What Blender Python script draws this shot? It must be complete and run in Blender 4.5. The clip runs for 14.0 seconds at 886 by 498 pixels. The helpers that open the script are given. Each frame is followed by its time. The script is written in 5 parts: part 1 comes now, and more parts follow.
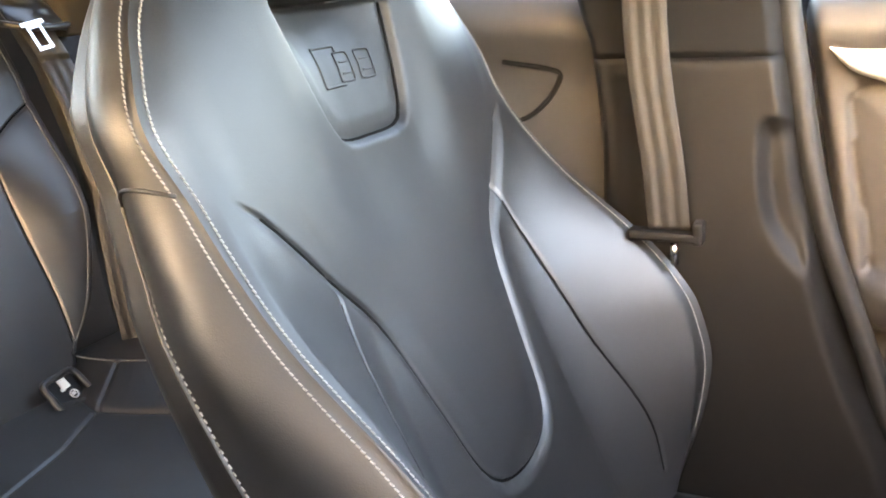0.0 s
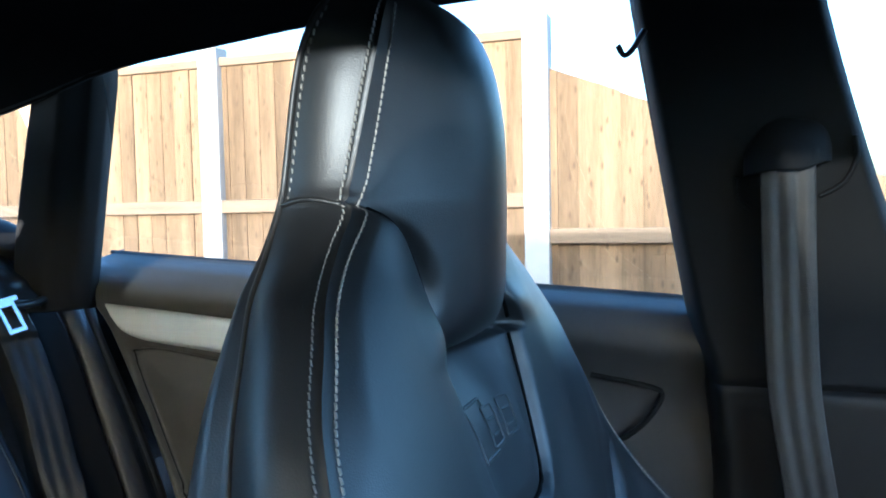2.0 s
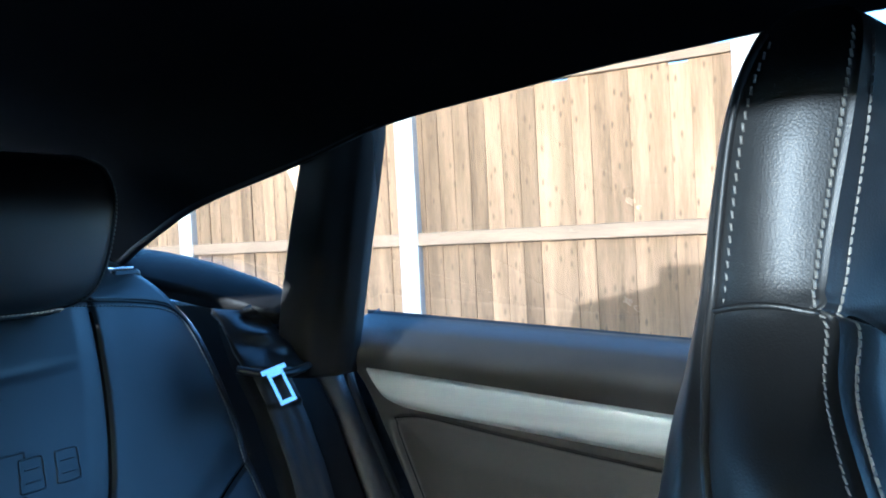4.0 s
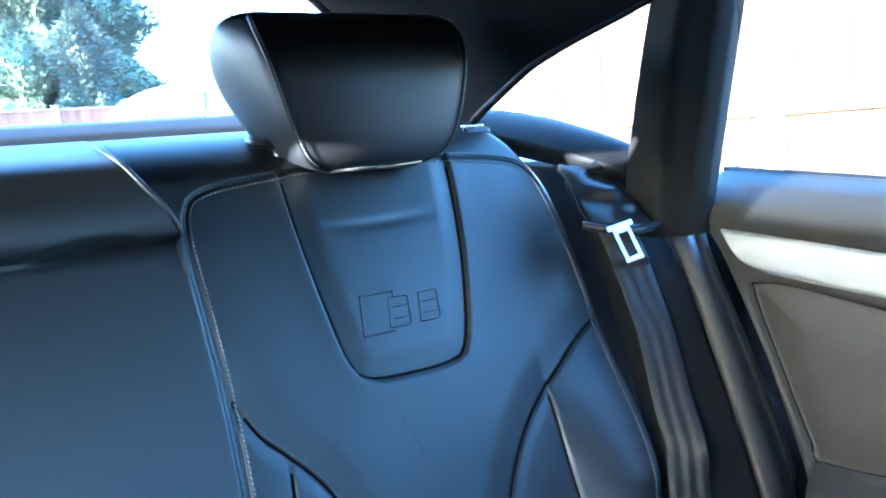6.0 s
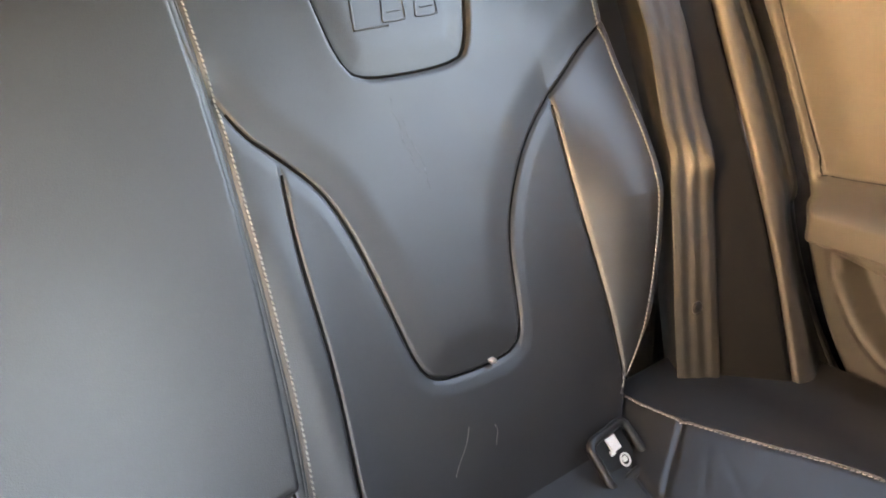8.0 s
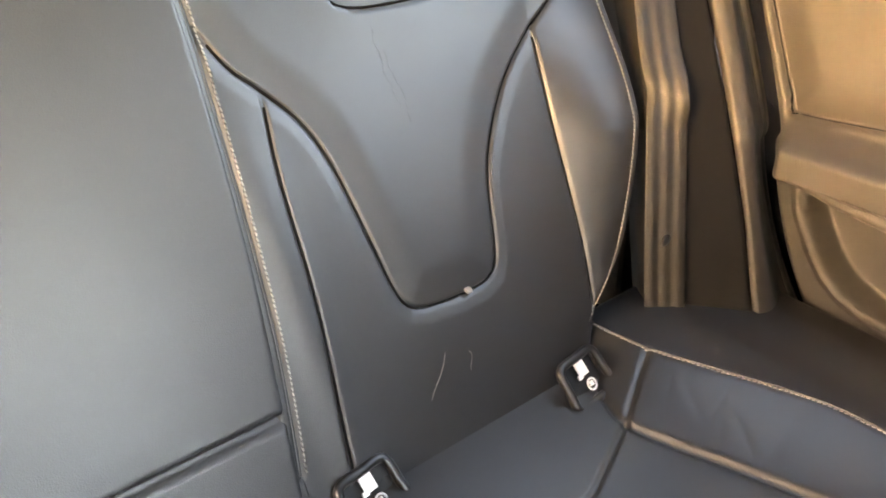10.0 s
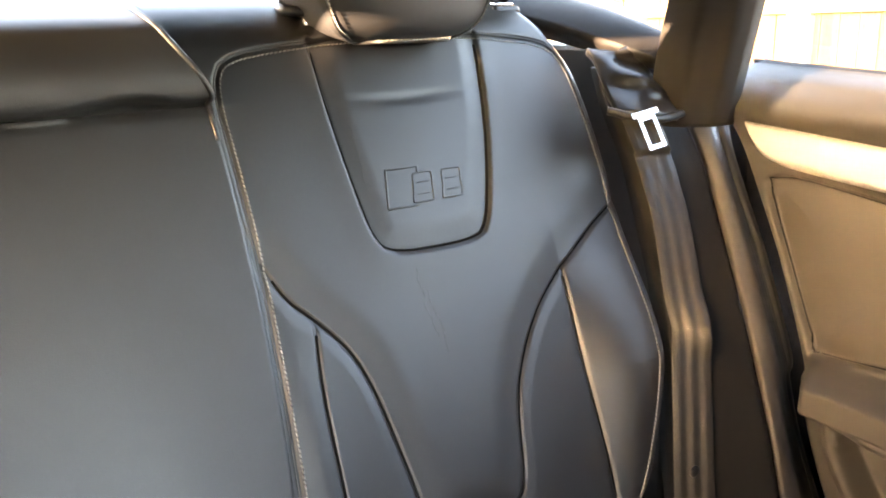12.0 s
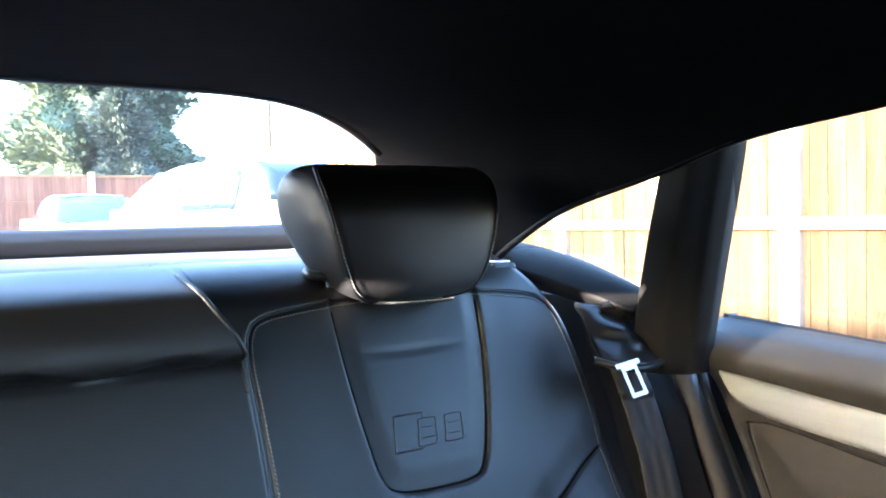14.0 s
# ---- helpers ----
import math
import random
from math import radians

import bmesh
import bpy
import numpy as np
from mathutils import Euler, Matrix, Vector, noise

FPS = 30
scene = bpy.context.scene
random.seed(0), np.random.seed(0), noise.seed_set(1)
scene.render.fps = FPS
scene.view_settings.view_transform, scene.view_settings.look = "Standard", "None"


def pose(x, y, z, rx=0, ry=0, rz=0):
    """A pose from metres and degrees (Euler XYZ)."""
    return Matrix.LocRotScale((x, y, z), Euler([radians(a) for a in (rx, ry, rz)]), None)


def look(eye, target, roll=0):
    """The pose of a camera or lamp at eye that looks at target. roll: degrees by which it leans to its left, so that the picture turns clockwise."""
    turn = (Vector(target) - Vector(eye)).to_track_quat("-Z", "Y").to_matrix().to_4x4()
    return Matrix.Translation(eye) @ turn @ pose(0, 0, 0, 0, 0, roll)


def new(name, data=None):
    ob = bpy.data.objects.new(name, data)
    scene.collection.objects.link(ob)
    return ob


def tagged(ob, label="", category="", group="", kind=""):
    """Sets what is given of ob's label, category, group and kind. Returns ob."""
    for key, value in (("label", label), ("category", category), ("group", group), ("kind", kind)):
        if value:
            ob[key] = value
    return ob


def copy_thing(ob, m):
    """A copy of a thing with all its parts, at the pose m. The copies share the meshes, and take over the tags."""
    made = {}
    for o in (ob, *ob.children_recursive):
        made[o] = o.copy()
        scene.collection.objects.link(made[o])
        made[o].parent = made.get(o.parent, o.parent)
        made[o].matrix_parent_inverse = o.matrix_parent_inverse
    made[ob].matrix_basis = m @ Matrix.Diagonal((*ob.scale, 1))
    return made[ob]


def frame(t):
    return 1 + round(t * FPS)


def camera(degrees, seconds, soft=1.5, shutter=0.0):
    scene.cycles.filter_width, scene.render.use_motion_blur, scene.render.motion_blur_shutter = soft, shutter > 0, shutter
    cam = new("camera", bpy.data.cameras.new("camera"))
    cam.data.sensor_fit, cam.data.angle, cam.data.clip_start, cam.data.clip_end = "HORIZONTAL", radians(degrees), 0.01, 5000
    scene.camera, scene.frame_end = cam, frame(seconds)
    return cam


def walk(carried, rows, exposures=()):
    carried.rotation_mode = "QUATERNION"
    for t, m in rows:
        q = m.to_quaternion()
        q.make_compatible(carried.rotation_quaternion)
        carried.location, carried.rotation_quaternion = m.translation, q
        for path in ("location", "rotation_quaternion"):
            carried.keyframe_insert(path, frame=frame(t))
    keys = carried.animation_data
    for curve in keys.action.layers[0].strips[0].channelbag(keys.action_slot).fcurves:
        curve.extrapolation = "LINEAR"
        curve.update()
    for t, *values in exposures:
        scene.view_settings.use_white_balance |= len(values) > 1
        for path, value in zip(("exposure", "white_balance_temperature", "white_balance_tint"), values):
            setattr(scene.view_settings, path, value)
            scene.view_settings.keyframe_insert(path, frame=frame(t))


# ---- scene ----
cam = camera(57.7, 14.0, soft=1.9)
PATH = [
    (0, (-0.235, -0.244, 0.869), (1.441, 0.656, 0.25), -3.8),
    (0.5, (-0.215, -0.187, 0.893), (1.495, 0.739, 0.425), -3.4),
    (1, (-0.188, -0.112, 0.917), (1.568, 0.794, 0.604), -2.8),
    (1.5, (-0.168, -0.048, 0.935), (1.645, 0.772, 0.734), -2.0),
    (2, (-0.153, 0.026, 0.965), (1.726, 0.702, 0.856), -1.2),
    (2.5, (-0.132, 0.093, 0.998), (1.777, 0.686, 0.94), -0.8),
    (3, (-0.105, 0.176, 1.021), (1.808, 0.756, 0.975), -1.2),
    (3.5, (-0.091, 0.204, 1.016), (1.758, 0.964, 0.971), -2.0),
    (4, (-0.1, 0.196, 1.009), (1.595, 1.257, 0.971), -2.9),
    (4.2, (-0.097, 0.191, 1.004), (1.532, 1.35, 0.969), -2.9),
    (6.3, (-0.073, 0.226, 0.96), (0.971, 1.905, 0.655), -4.8),
    (6.5, (-0.076, 0.23, 0.946), (0.963, 1.904, 0.602), -4.7),
    (7, (-0.074, 0.241, 0.93), (0.928, 1.898, 0.43), -4.5),
    (7.5, (-0.078, 0.265, 0.911), (0.932, 1.862, 0.255), -4.2),
    (8.2, (-0.08, 0.291, 0.892), (0.954, 1.76, 0.012), -3.7),
    (10.3, (-0.096, 0.281, 0.926), (0.93, 1.662, -0.094), -2.1),
    (10.5, (-0.101, 0.276, 0.931), (0.931, 1.68, -0.051), -2.0),
    (11, (-0.113, 0.267, 0.943), (0.94, 1.75, 0.112), -1.8),
    (11.5, (-0.108, 0.237, 0.955), (0.918, 1.807, 0.26), -2.1),
    (12, (-0.102, 0.217, 0.967), (0.925, 1.844, 0.422), -1.9),
    (12.5, (-0.104, 0.206, 0.979), (0.933, 1.869, 0.581), -1.7),
    (13, (-0.11, 0.191, 1.002), (0.932, 1.88, 0.752), -1.5),
    (13.5, (-0.096, 0.172, 1.007), (0.952, 1.871, 0.881), -1.3),
    (14, (-0.147, 0.127, 1.05), (0.91, 1.823, 0.977), -1.4),
]
EXPOSURES = [(0.0, 7.65, 7600, 24), (0.5, 7.15, 7500, 26), (1.0, 6.6, 6900, 26), (1.5, 5.9, 5500, 20), (2.0, 5.2, 4300, 6), (2.5, 5.0, 4100, 5), (3.0, 4.9, 3900, 3), (4.2, 4.95, 3950, 5), (6.5, 7.15, 4250, 8), (7.0, 7.3, 5900, 18), (7.5, 7.8, 7000, 23), (8.2, 7.95, 8200, 26), (10.5, 8.3, 8800, 26), (11.0, 8.15, 8600, 26), (11.5, 7.95, 7900, 25), (12.5, 7.15, 7900, 25), (13.0, 6.75, 7400, 24), (13.5, 6.5, 6300, 21), (14.0, 6.3, 5150, 16)]
walk(cam, [(t, look(eye, target, roll)) for t, eye, target, roll in PATH], EXPOSURES)

# ---- light ----
world = bpy.data.worlds.new("sky")
scene.world = world
world.use_nodes = True
SUN_EL, SUN_AZ = 7.6, 268.5  # degrees; azimuth clockwise from +y
wn = world.node_tree.nodes
sky = wn.new("ShaderNodeTexSky")
sky.sky_type, sky.sun_disc, sky.dust_density = "NISHITA", False, 3.0
sky.sun_elevation, sky.sun_rotation = radians(SUN_EL), radians(SUN_AZ)
wn["Background"].inputs["Strength"].default_value = 0.15
world.node_tree.links.new(sky.outputs[0], wn["Background"].inputs["Color"])
sun_dir = Vector((math.sin(radians(SUN_AZ)) * math.cos(radians(SUN_EL)), math.cos(radians(SUN_AZ)) * math.cos(radians(SUN_EL)), math.sin(radians(SUN_EL))))
sun = new("sun", bpy.data.lights.new("sun", "SUN"))
sun.data.energy, sun.data.angle, sun.data.color = 1.5, radians(0.6), (1.0, 0.79, 0.54)
sun.matrix_world = look(sun_dir * 20, (0, 0, 0))


# ---- materials ----
def mat(name, color, rough=0.5, metal=0.0, var=0.0, var_scale=6.0, bump=0.0, bump_scale=300.0, voronoi=False, spec=0.5, second=None, stretch=(1, 1, 1), rough_var=0.0, bump2=0.0, bump2_scale=20.0, per_object=0.0, coat=0.0, knots=False):
    """A procedural surface: two colours mixed by noise at two scales, with fine relief."""
    m = bpy.data.materials.new(name)
    m.use_nodes = True
    nt = m.node_tree
    n, l = nt.nodes, nt.links
    b = n["Principled BSDF"]
    b.inputs["Roughness"].default_value, b.inputs["Metallic"].default_value = rough, metal
    b.inputs["Specular IOR Level"].default_value = spec
    b.inputs["Coat Weight"].default_value = coat
    co = n.new("ShaderNodeTexCoord")
    mp = n.new("ShaderNodeMapping")
    mp.inputs["Scale"].default_value = stretch
    l.new(co.outputs["Object"], mp.inputs["Vector"])
    vec = mp.outputs["Vector"]
    if per_object:
        info, add = n.new("ShaderNodeObjectInfo"), n.new("ShaderNodeVectorMath")
        mul = n.new("ShaderNodeMath")
        mul.operation = "MULTIPLY"
        mul.inputs[1].default_value = 37.0
        l.new(info.outputs["Random"], mul.inputs[0])
        l.new(vec, add.inputs[0])
        l.new(mul.outputs[0], add.inputs[1])
        vec = add.outputs[0]
    base = (*color, 1)
    other = (*(second or [c * (1 - var) for c in color]), 1)
    big, small, mixn = n.new("ShaderNodeTexNoise"), n.new("ShaderNodeTexNoise"), n.new("ShaderNodeMix")
    big.inputs["Scale"].default_value, big.inputs["Detail"].default_value = var_scale, 6
    small.inputs["Scale"].default_value, small.inputs["Detail"].default_value = var_scale * 9, 4
    l.new(vec, big.inputs["Vector"])
    l.new(vec, small.inputs["Vector"])
    addn = n.new("ShaderNodeMath")
    addn.operation = "MULTIPLY_ADD"
    l.new(small.outputs["Fac"], addn.inputs[0])
    addn.inputs[1].default_value = 0.45
    l.new(big.outputs["Fac"], addn.inputs[2])
    ramp = n.new("ShaderNodeMapRange")
    ramp.inputs["From Min"].default_value, ramp.inputs["From Max"].default_value = 0.5, 0.95
    l.new(addn.outputs[0], ramp.inputs["Value"])
    mixn.data_type = "RGBA"
    mixn.inputs["A"].default_value, mixn.inputs["B"].default_value = base, other
    l.new(ramp.outputs["Result"], mixn.inputs["Factor"])
    col = mixn.outputs["Result"]
    if per_object:
        hsv = n.new("ShaderNodeHueSaturation")
        mr = n.new("ShaderNodeMapRange")
        mr.inputs["To Min"].default_value, mr.inputs["To Max"].default_value = 1 - per_object, 1 + per_object
        l.new(info.outputs["Random"], mr.inputs["Value"])
        l.new(mr.outputs["Result"], hsv.inputs["Value"])
        l.new(col, hsv.inputs["Color"])
        col = hsv.outputs["Color"]
    if knots:
        vo, ka = n.new("ShaderNodeTexVoronoi"), n.new("ShaderNodeVectorMath")
        l.new(co.outputs["Object"], ka.inputs[0])
        l.new(mul.outputs[0], ka.inputs[1])
        sep, com = n.new("ShaderNodeSeparateXYZ"), n.new("ShaderNodeCombineXYZ")
        l.new(ka.outputs[0], sep.inputs[0])
        for axis, k in (("Y", 13.0), ("Z", 5.0)):
            sc = n.new("ShaderNodeMath")
            sc.operation = "MULTIPLY"
            sc.inputs[1].default_value = k
            l.new(sep.outputs[axis], sc.inputs[0])
            l.new(sc.outputs[0], com.inputs["X" if axis == "Y" else "Y"])
        vo.voronoi_dimensions = "2D"
        l.new(com.outputs[0], vo.inputs["Vector"])
        vo.inputs["Scale"].default_value = 1.0
        kr, kx = n.new("ShaderNodeMapRange"), n.new("ShaderNodeMix")
        kr.inputs["From Min"].default_value, kr.inputs["From Max"].default_value = 0.04, 0.13
        kr.inputs["To Min"].default_value, kr.inputs["To Max"].default_value = 0.75, 0.0
        l.new(vo.outputs["Distance"], kr.inputs["Value"])
        kx.data_type = "RGBA"
        kx.inputs["B"].default_value = (0.075, 0.044, 0.025, 1)
        l.new(kr.outputs["Result"], kx.inputs["Factor"])
        l.new(col, kx.inputs["A"])
        col = kx.outputs["Result"]
    l.new(col, b.inputs["Base Color"])
    if rough_var:
        rr = n.new("ShaderNodeMapRange")
        rr.inputs["To Min"].default_value, rr.inputs["To Max"].default_value = rough - rough_var, rough + rough_var
        l.new(big.outputs["Fac"], rr.inputs["Value"])
        l.new(rr.outputs["Result"], b.inputs["Roughness"])
    last = None
    if bump:
        t = n.new("ShaderNodeTexVoronoi" if voronoi else "ShaderNodeTexNoise")
        t.inputs["Scale"].default_value = bump_scale
        l.new(vec, t.inputs["Vector"])
        bn = n.new("ShaderNodeBump")
        bn.inputs["Strength"].default_value, bn.inputs["Distance"].default_value = bump, 0.0006
        l.new(t.outputs["Distance" if voronoi else "Fac"], bn.inputs["Height"])
        last = bn
    if bump2:
        t = n.new("ShaderNodeTexNoise")
        t.inputs["Scale"].default_value, t.inputs["Detail"].default_value = bump2_scale, 3
        l.new(vec, t.inputs["Vector"])
        bn = n.new("ShaderNodeBump")
        bn.inputs["Strength"].default_value, bn.inputs["Distance"].default_value = bump2, 0.004
        l.new(t.outputs["Fac"], bn.inputs["Height"])
        if last:
            l.new(last.outputs["Normal"], bn.inputs["Normal"])
        last = bn
    if last:
        l.new(last.outputs["Normal"], b.inputs["Normal"])
    return m


LEATHER = mat("black_leather", (0.0080, 0.0080, 0.0085), 0.46, var=0.3, var_scale=9, spec=0.85, bump=0.16, bump_scale=900, voronoi=True, rough_var=0.08, bump2=0.07, bump2_scale=24)
LEATHER_SOFT = mat("black_leather_matt", (0.0085, 0.0085, 0.0090), 0.47, var=0.3, var_scale=7, spec=0.9, bump=0.18, bump_scale=850, voronoi=True, rough_var=0.05)
TRIM = mat("dark_soft_trim", (0.050, 0.046, 0.042), 0.50, var=0.15, var_scale=12, bump=0.4, bump_scale=1100, voronoi=True, rough_var=0.05)
TRIM_HARD = mat("dark_hard_trim", (0.0080, 0.0072, 0.0064), 0.55, var=0.15, var_scale=14, spec=0.25, bump=0.3, bump_scale=1300, voronoi=True, rough_var=0.04)
SHELF = mat("grey_shelf_cloth", (0.085, 0.085, 0.090), 0.6, var=0.2, var_scale=16, bump=0.5, bump_scale=1200, rough_var=0.05)
PILLAR_TRIM = mat("dark_brown_trim", (0.024, 0.0215, 0.019), 0.58, var=0.15, var_scale=14, spec=0.3, bump=0.3, bump_scale=1300, voronoi=True)
PLASTIC = mat("black_plastic", (0.014, 0.014, 0.014), 0.32, var=0.2, bump=0.1, bump_scale=500)
RUBBER = mat("black_rubber", (0.012, 0.012, 0.012), 0.62, var=0.2, bump=0.15, bump_scale=500)
LINER = mat("black_headliner_cloth", (0.013, 0.013, 0.0145), 0.95, var=0.3, var_scale=14, bump=0.8, bump_scale=1500, spec=0.05)
CARPET = mat("black_carpet", (0.012, 0.012, 0.012), 0.95, var=0.4, bump=0.9, bump_scale=700, spec=0.2)
ALU = mat("brushed_aluminium", (0.72, 0.72, 0.69), 0.45, 0.45, var=0.12, var_scale=20, stretch=(1, 0.05, 8), bump=0.15, bump_scale=400)
CHROME = mat("bright_metal", (0.80, 0.80, 0.80), 0.22, 1.0, var=0.05)
THREAD = mat("pale_grey_thread", (0.30, 0.285, 0.255), 0.7, var=0.3, var_scale=300)
PIPING = mat("grey_leather_piping", (0.022, 0.021, 0.020), 0.42, var=0.2, bump=0.2, bump_scale=700)
# near-black for tubes that paint the shade inside sewn grooves
SEAM_SHADE = mat("black_seam_shade", (0.0025, 0.0025, 0.0025), 0.9, var=0.2, spec=0.1)
PILLAR_CLOTH = mat("black_pillar_cloth", (0.0046, 0.0043, 0.0040), 0.75, var=0.3, var_scale=14, bump=0.6, bump_scale=1400, spec=0.25)
WEB = mat("belt_webbing", (0.022, 0.0195, 0.016), 0.45, var=0.35, var_scale=60, bump=0.9, bump_scale=900, stretch=(1, 1, 1.0))
WEB_RIB = mat("belt_webbing_rib", (0.075, 0.063, 0.048), 0.42, var=0.3, var_scale=60, bump=0.9, bump_scale=900)
WHITE_PLASTIC = mat("white_plastic", (0.75, 0.75, 0.74), 0.4, var=0.05)
FENCE = mat("weathered_softwood", (0.245, 0.158, 0.086), 0.8, var=0.5, second=(0.110, 0.068, 0.036), var_scale=2.2, stretch=(6, 6, 0.6), bump=0.6, bump_scale=40, per_object=0.30, knots=True, spec=0.2)
RED_FENCE = mat("reddish_stained_softwood", (0.20, 0.12, 0.095), 0.8, var=0.4, var_scale=3.0, stretch=(6, 6, 0.5), per_object=0.2, spec=0.2)
RAILW = mat("fence_rail_wood", (0.25, 0.175, 0.112), 0.8, var=0.4, var_scale=3.0, stretch=(6, 0.5, 6), bump=0.5, bump_scale=40, spec=0.2)
CONCRETE = mat("pale_concrete", (0.42, 0.405, 0.38), 0.85, var=0.2, var_scale=5, bump=0.5, bump_scale=120)
ASPHALT = mat("asphalt", (0.055, 0.054, 0.052), 0.85, var=0.3, var_scale=2, bump=0.9, bump_scale=90)
WHITE_PAINT = mat("white_car_paint", (0.78, 0.78, 0.77), 0.25, var=0.03, coat=0.6)
GREY_PAINT = mat("dark_car_paint", (0.02, 0.02, 0.022), 0.25, var=0.1, coat=0.6)
TYRE = mat("tyre_rubber", (0.02, 0.02, 0.02), 0.8, var=0.2)
RED_LENS = mat("red_lens", (0.30, 0.02, 0.02), 0.15, var=0.2)
ROOFTILE = mat("orange_roof_felt", (0.42, 0.20, 0.09), 0.8, var=0.35, var_scale=4, bump=0.5, bump_scale=30)
BRICK = mat("shaded_brickwork", (0.10, 0.075, 0.06), 0.85, var=0.4, var_scale=4, bump=0.6, bump_scale=30)
BARK = mat("bark", (0.10, 0.07, 0.045), 0.9, var=0.4, var_scale=8, bump=0.8, bump_scale=20)
LEAF = mat("conifer_green", (0.11, 0.15, 0.095), 0.7, var=0.5, second=(0.15, 0.19, 0.15), var_scale=0.8, spec=0.2)
LEAF_BLUE = mat("blue_conifer", (0.15, 0.20, 0.18), 0.7, var=0.4, var_scale=1.2, spec=0.2)


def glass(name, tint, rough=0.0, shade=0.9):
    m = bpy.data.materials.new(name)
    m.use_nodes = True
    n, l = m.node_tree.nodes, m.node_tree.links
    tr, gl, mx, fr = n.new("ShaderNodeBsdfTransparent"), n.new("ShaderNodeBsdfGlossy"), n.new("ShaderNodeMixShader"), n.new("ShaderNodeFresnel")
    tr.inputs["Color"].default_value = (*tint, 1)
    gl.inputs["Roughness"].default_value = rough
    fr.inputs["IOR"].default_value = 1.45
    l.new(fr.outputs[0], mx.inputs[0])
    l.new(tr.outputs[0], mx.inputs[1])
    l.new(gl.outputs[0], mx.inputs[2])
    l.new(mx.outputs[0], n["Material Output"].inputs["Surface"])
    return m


# stand-in tints: REAR_GLASS and GLASS darken the outside while daylight enters in full
REAR_GLASS = glass("view_dimming_rear_glass", (0.44, 0.455, 0.455))
# tints for unseen driver's-side panes, set to hold back sun and daylight
FAR_DIM_GLASS = glass("sun_dimming_far_glass", (0.18, 0.184, 0.176))
FAR_BLOCK_GLASS = glass("light_blocking_far_glass", (0.08, 0.08, 0.075))
GLASS = glass("view_dimming_car_glass", (0.235, 0.245, 0.245))
CLEAR = glass("clear_glass", (0.92, 0.94, 0.93))
# blue and paler base colours stand in for sky reflected in parked cars' glass
SCREEN_GLASS = mat("blue_vehicle_screen", (0.075, 0.13, 0.18), 0.06, var=0.4, var_scale=2, coat=0.3)
PALE_GLASS = mat("painted_sky_vehicle_glass", (0.09, 0.115, 0.12), 0.06, var=0.5, var_scale=2, coat=0.6)
DARK_GLASS = mat("dark_vehicle_glass", (0.03, 0.05, 0.07), 0.05, var=0.3, var_scale=3, coat=0.3)


# ---- builders ----
def link(name, me, material, parent=None, label=""):
    ob = new(name, me)
    if material and not me.materials:
        me.materials.append(material)
    if parent is not None:
        ob.parent = parent
    if label:
        tagged(ob, label)
    return ob


def part(name, bm, material, parent=None, label="", smooth=False):
    me = bpy.data.meshes.new(name)
    bmesh.ops.recalc_face_normals(bm, faces=bm.faces)
    bm.to_mesh(me)
    bm.free()
    if smooth:
        me.polygons.foreach_set("use_smooth", [True] * len(me.polygons))
    return link(name, me, material, parent, label)


def raw(name, verts, faces, material, parent=None, label="", smooth=True):
    me = bpy.data.meshes.new(name)
    me.from_pydata([tuple(map(float, v)) for v in verts], [], [tuple(map(int, f)) for f in faces])
    me.polygons.foreach_set("use_smooth", [smooth] * len(me.polygons))
    me.update()
    return link(name, me, material, parent, label)


def grid_mesh(name, P, material, parent=None, label="", closed_u=False, closed_v=False, caps=False, flip=False):
    """A smooth sheet over an array of places with rows and columns."""
    r, c = P.shape[:2]
    idx = np.arange(r * c).reshape(r, c)
    a = idx if not closed_v else np.vstack([idx, idx[:1]])
    a = a if not closed_u else np.hstack([a, a[:, :1]])
    q = np.stack([a[:-1, :-1], a[:-1, 1:], a[1:, 1:], a[1:, :-1]], -1).reshape(-1, 4)
    if flip:
        q = q[:, ::-1]
    faces = q.tolist()
    if caps:
        faces += [idx[0][::1 if flip else -1].tolist(), idx[-1][::-1 if flip else 1].tolist()]
    return raw(name, P.reshape(-1, 3), faces, material, parent, label)


def thick(ob, t, offset=-1.0):
    m = ob.modifiers.new("thickness", "SOLIDIFY")
    m.thickness, m.offset = t, offset
    return ob


def curve_pts(pts, n=60, closed=False):
    """A smooth line (Catmull-Rom) through a few points, at n even steps."""
    p = np.array(pts, float)
    if closed:
        p = np.vstack([p[-1], p, p[0], p[1]])
    else:
        p = np.vstack([2 * p[0] - p[1], p, 2 * p[-1] - p[-2]])
    out = []
    k = 24
    for i in range(1, len(p) - 2):
        t = np.linspace(0, 1, k, endpoint=False)[:, None]
        a, b, c, d = p[i - 1 : i + 3]
        out.append(0.5 * (2 * b + (c - a) * t + (2 * a - 5 * b + 4 * c - d) * t**2 + (3 * b - a - 3 * c + d) * t**3))
    if not closed:
        out.append(p[-2][None])
    q = np.vstack(out)
    if closed:
        q = np.vstack([q, q[:1]])
    s = np.r_[0, np.cumsum(np.linalg.norm(np.diff(q, axis=0), axis=1))]
    u = np.linspace(0, s[-1], n)
    return np.stack([np.interp(u, s, q[:, i]) for i in range(q.shape[1])], 1)


